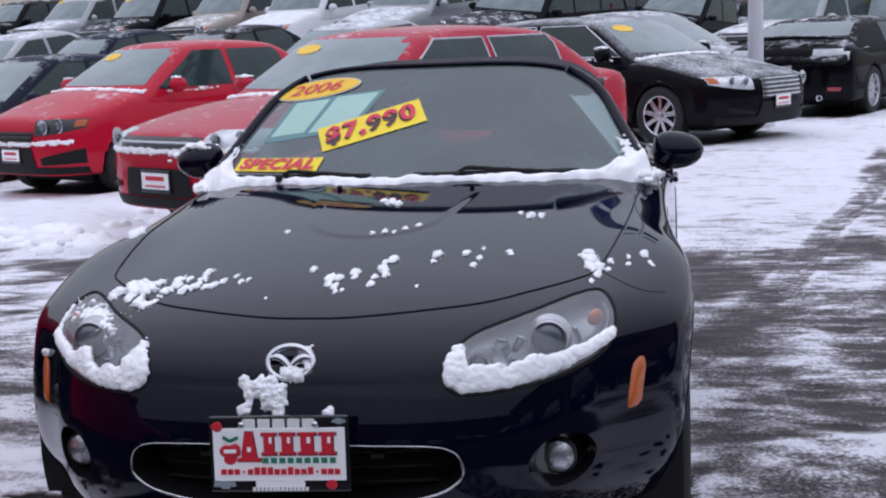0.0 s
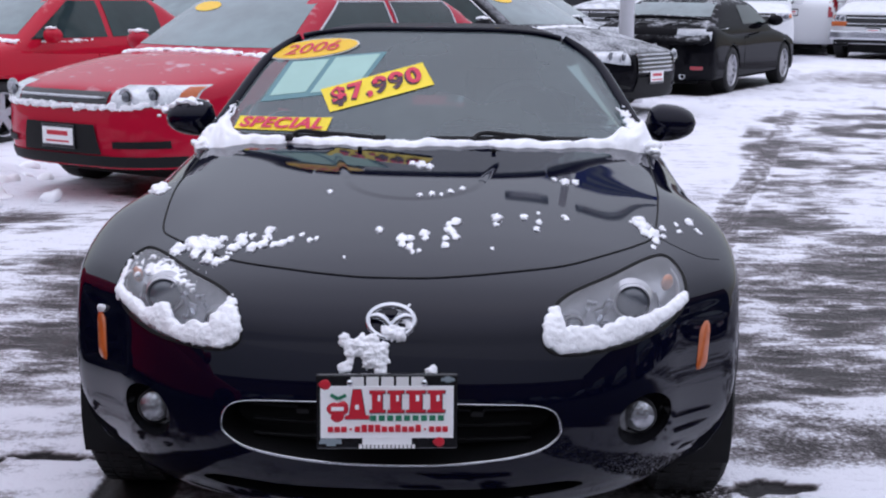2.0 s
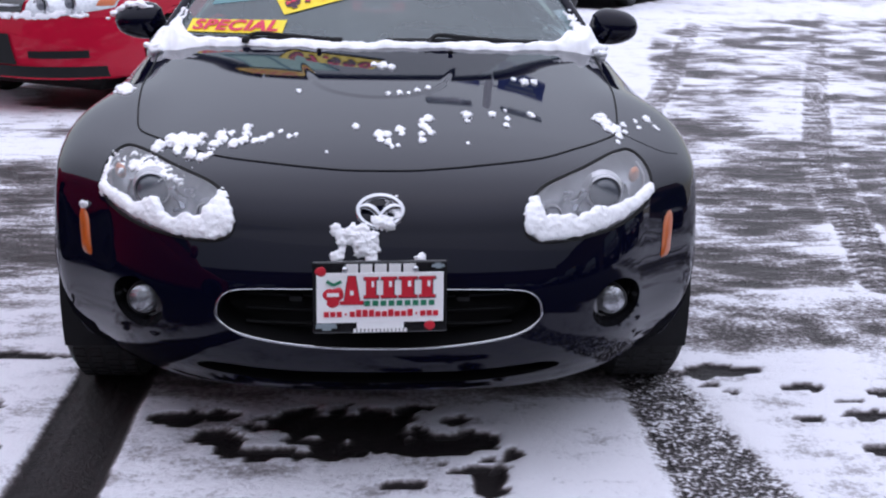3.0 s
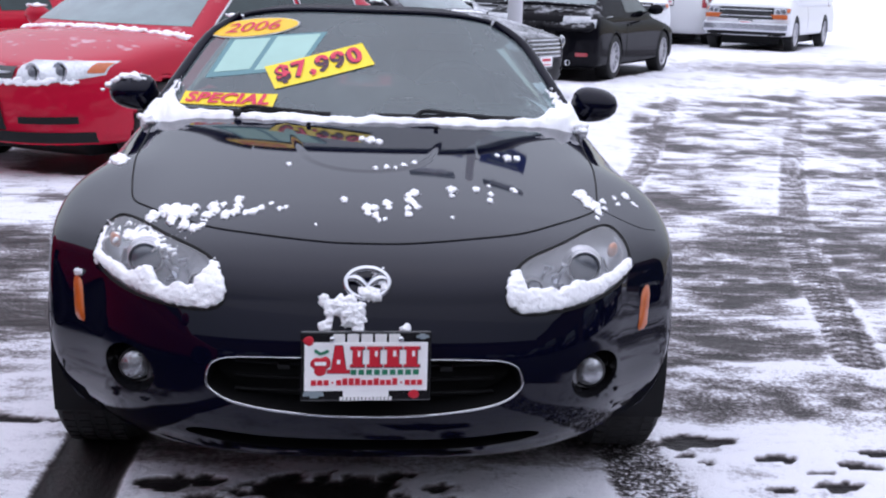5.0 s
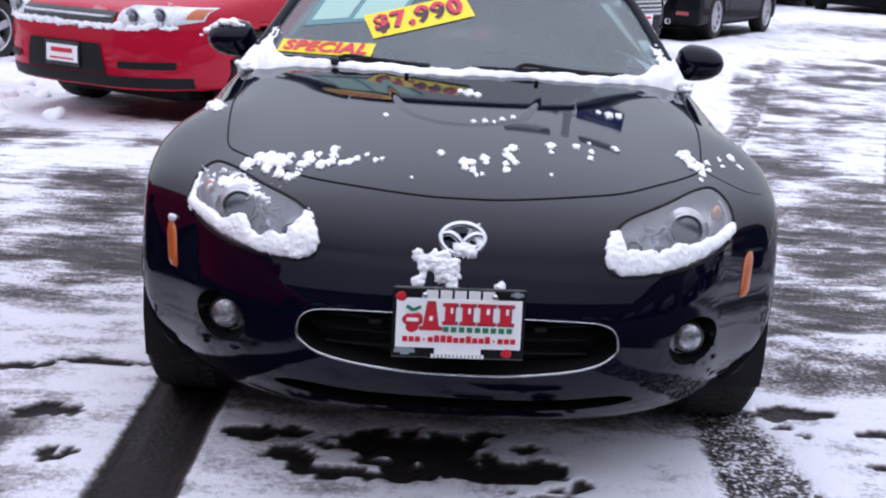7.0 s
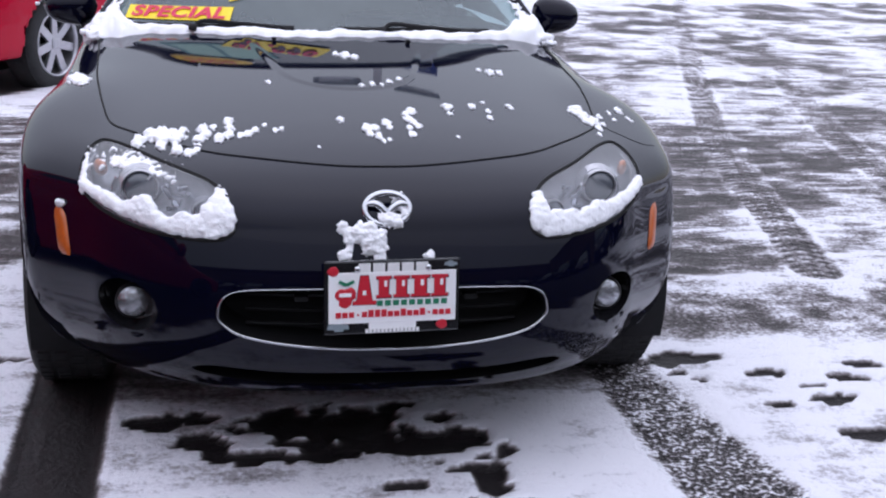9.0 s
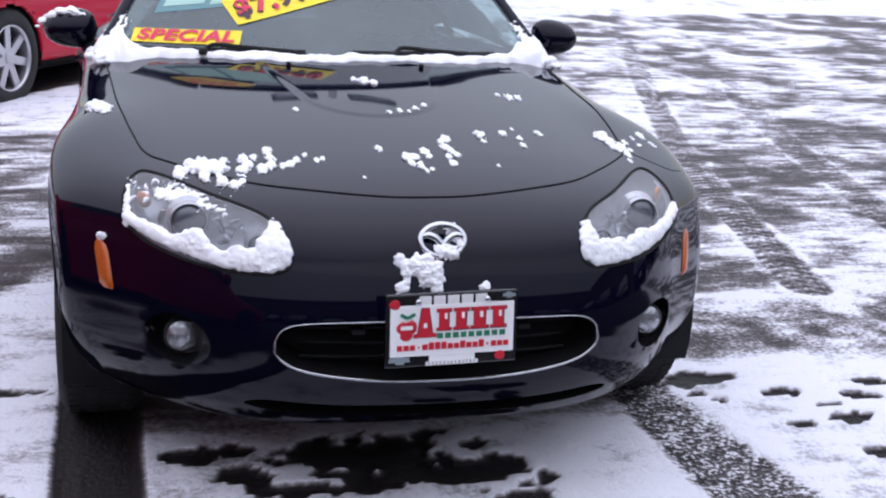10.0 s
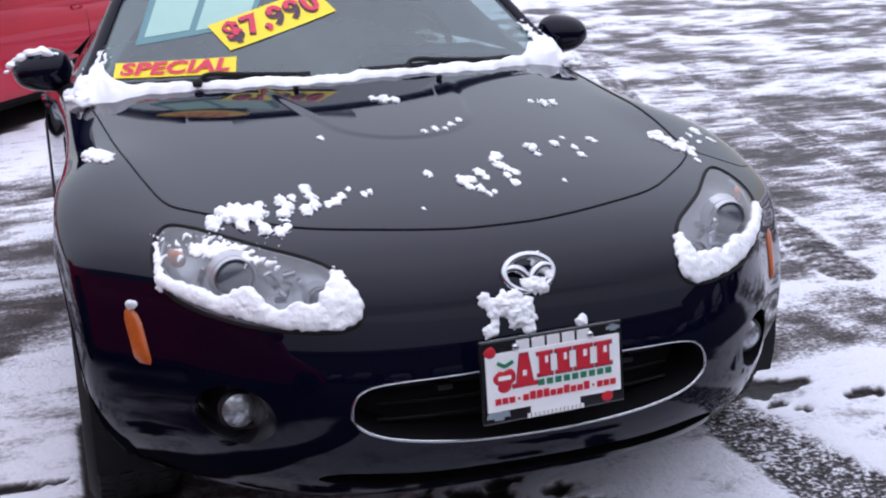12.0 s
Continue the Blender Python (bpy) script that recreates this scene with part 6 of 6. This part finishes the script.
for k in range(4):
    another(plain, row_place(6.3, -15.2 - 3 * k), GREY_PAINT, (GREY_PAINT, DARK_PAINT, SILVER_PAINT, NAVY_PAINT)[k], ("grey", "black", "silver", "dark blue")[k] + " sedan, roof white with snow")
    another(suv, row_place(13.9, -19.6 - 3.1 * k), SILVER_PAINT, (SILVER_PAINT, DARK_PAINT, GREY_PAINT, WHITE_PAINT)[k], ("silver", "black", "grey", "white")[k] + " SUV with snow on its hood")
    another(pickup, row_place(21.4, -23.1 - 3.1 * k), WHITE_PAINT, (WHITE_PAINT, SILVER_PAINT, DARK_PAINT, GREY_PAINT)[k], ("white", "silver", "black", "grey")[k] + " pickup truck in the far row")
    another(suv, row_place(29.1, -23.0 - 3.2 * k), SILVER_PAINT, (DARK_PAINT, SILVER_PAINT, WHITE_PAINT, DARK_PAINT)[k], ("black", "silver", "white", "black")[k] + " SUV in the last row")
another(pickup, stand(9.2, 33.5, 200), WHITE_PAINT, WHITE_PAINT, "white pickup truck in the far row")
VAN = dict(SUV, name="cargo_van", L=5.7, W=2.0, H=2.1, nose=1.10, cowl_y=.85, cowl=1.28, belt=1.25, deck_y=5.65, deck=1.3, rake=.75, back=.06, lean=.12, roof_y=3.2, pillars=(.9, 2.2), axles=(.85, 4.35), lamp=(.62, .95, .78, .98), grille=(.62, .72, .98), clear=.34, plate=(.62, 1.0), year=False)
van = make_car(stand(8.66, 26.4, 30), VAN, WHITE_PAINT, "white cargo van with chrome bumper and amber lamps", "van")
for sgn in (-1, 1):
    part("amber_lamp", boxed((.46, .06, .10), pose(sgn * .70, .06, .78), .01), AMBER, van)
part("chrome_bumper", boxed((1.94, .14, .22), pose(0, .02, .54), .05), CHROME, van)
# ---- cars on the near side of the lot, seen only as reflections in the black paint ----
recolour(another(plain, stand(-3.1, -2.5, 0), GREY_PAINT, RED_PAINT, "red sedan with dark wheels beside the roadster"), SILVER, BLACK_PLASTIC)
# made-up row out of view, gives the nose a dark band to reflect
for k, paint in enumerate((DARK_PAINT, NAVY_PAINT, DARK_PAINT, DARK_PAINT, NAVY_PAINT, DARK_PAINT, DARK_PAINT, NAVY_PAINT)):
    another(plain if k % 2 else suv, stand(-10.5 + 2.9 * k, -8.4 - .1 * k, 180), GREY_PAINT if k % 2 else SILVER_PAINT, paint, "unseen dark car added across the lane to darken the roadster's reflections")

# second made-up row, out of view, darkens what the right corner reflects
for k, paint in enumerate((NAVY_PAINT, DARK_PAINT, DARK_PAINT, NAVY_PAINT, DARK_PAINT)):
    another(suv if k % 2 else plain, stand(9.4 + .2 * k, -7.6 + 2.8 * k, 90), SILVER_PAINT if k % 2 else GREY_PAINT, paint, "unseen dark car added beside the lane to darken the roadster's reflections")

# ---- lamp post with sign panels ----
post = thing("lamp_post", pose(1.98, 14.2, float(ground_z(1.98, 14.2))), "white steel lamp post with blue sign panels and twin lamps", "lamp post")
v, f = lathe([(.10, .6), (.085, 2.5), (.075, 6.37), (.05, 6.40)], 20, "z")
link_part("pole", v, f, POLE_PAINT, post)
v, f = lathe([(.24, 0), (.24, .58), (.21, .62), (.05, .63)], 24, "z")
link_part("footing", v, f, POLE_PAINT, post)
for px in (-1.62, -.62, .62):
    panel = part("sign_panel", boxed((.90, .04, .50), pose(px, 0, 5.58), .01), SIGN_BLUE, post, "dark blue sign panel with pale bars")
    for k in range(3):
        part("pale_bar", boxed((.62 - .14 * (k % 2), .012, .055), pose(px, -.026, 5.72 - .14 * k)), PLATE_GREY, panel)
for zz in (5.38, 5.78):
    part("bracket", boxed((2.3, .04, .04), pose(-.5, .03, zz), .008), POLE_PAINT, post)
for sgn in (-1, 1):
    head = part("lamp_head", boxed((.85, .30, .09), pose(sgn * .70, 0, 6.38, 0, sgn * -4, 0), .04), PLATE_GREY, post)
    part("lamp_glass", boxed((.6, .26, .03), pose(sgn * .74, 0, 6.332, 0, sgn * -4, 0), .01), CLEAR_LAMP, head)

# ---- far side: a low brown showroom and a bare hedge line ----
BROWN_WALL = material("brown_wall", (.13, .085, .065), .8, noise_scale=2, vary=.2, bump=.3, bump_scale=8)
hall = thing("showroom", pose(4.0, 46, 0), "low brown showroom with a pale roof edge beyond the lot", "building")
part("wall", boxed((17, 8, 4.6), pose(0, 4, 2.3), .05), BROWN_WALL, hall)
part("roof_edge", boxed((17.4, 8.4, .5), pose(0, 4, 4.85), .04), WHITE_PAINT, hall)

# ---- made-up long buildings out of view, added as dark shapes for the paint to reflect ----
for bx, by, turn, wide in ((0, -19, 0, 62), (27, -2, 90, 30)):
    hall = thing("unseen_building", pose(bx, by, 0, 0, 0, turn), "made-up long low brown building with dark windows, out of view, darkens reflections", "building")
    part("wall", boxed((wide, 8, 6.0), pose(0, -4, 3.0), .05), BROWN_WALL, hall)
    part("roof_edge", boxed((wide + .4, 8.4, .4), pose(0, -4, 6.2), .04), BROWN_WALL, hall)
    for k in range(int(wide // 5)):
        pane = part("window", boxed((3.6, .08, 2.4), pose(-wide / 2 + 3 + 5 * k, .01, 1.9), .01), SIDE_GLASS, hall)
        part("window_frame", boxed((.10, .06, 2.4), pose(-wide / 2 + 3 + 5 * k, .07, 1.9), .01), BLACK_PLASTIC, pane)

# ---- ploughed snow along the lane ----
rng = np.random.default_rng(9)
spots = []
for k in range(900):
    px = rng.uniform(-8.5, -2.3)
    py = 6.85 - .5 * (px + 3.2) + rng.normal(0, .36) + .15 * math.sin(px * 2.1)
    if any(0 < (px - ax) * math.sin(h) + (py - ay) * math.cos(h) < 5 and abs((px - ax) * math.cos(h) - (py - ay) * math.sin(h)) < 1.05 for ax, ay, h in ((-2.70, 6.06, radians(30)), (-5.79, 9.85, radians(28)))):
        continue
    r = rng.uniform(.02, .085) * (1.2 if px < -3 else .9)
    spots.append((px, py, float(ground_z(px, py)) + rng.uniform(-.02, .06), r))
v, f = clumps(spots, 91, .7)
ploughed = link_part("snow_bank", v, f, SNOW)
grow = ploughed.modifiers.new("grow", "REMESH")
grow.mode, grow.voxel_size, grow.use_smooth_shade = "VOXEL", .022, True
soft = ploughed.modifiers.new("soft", "SMOOTH")
soft.factor, soft.iterations = .5, 2
tagged(ploughed, "low lumpy bank of ploughed snow before the red cars", "snow bank", kind="stuff")
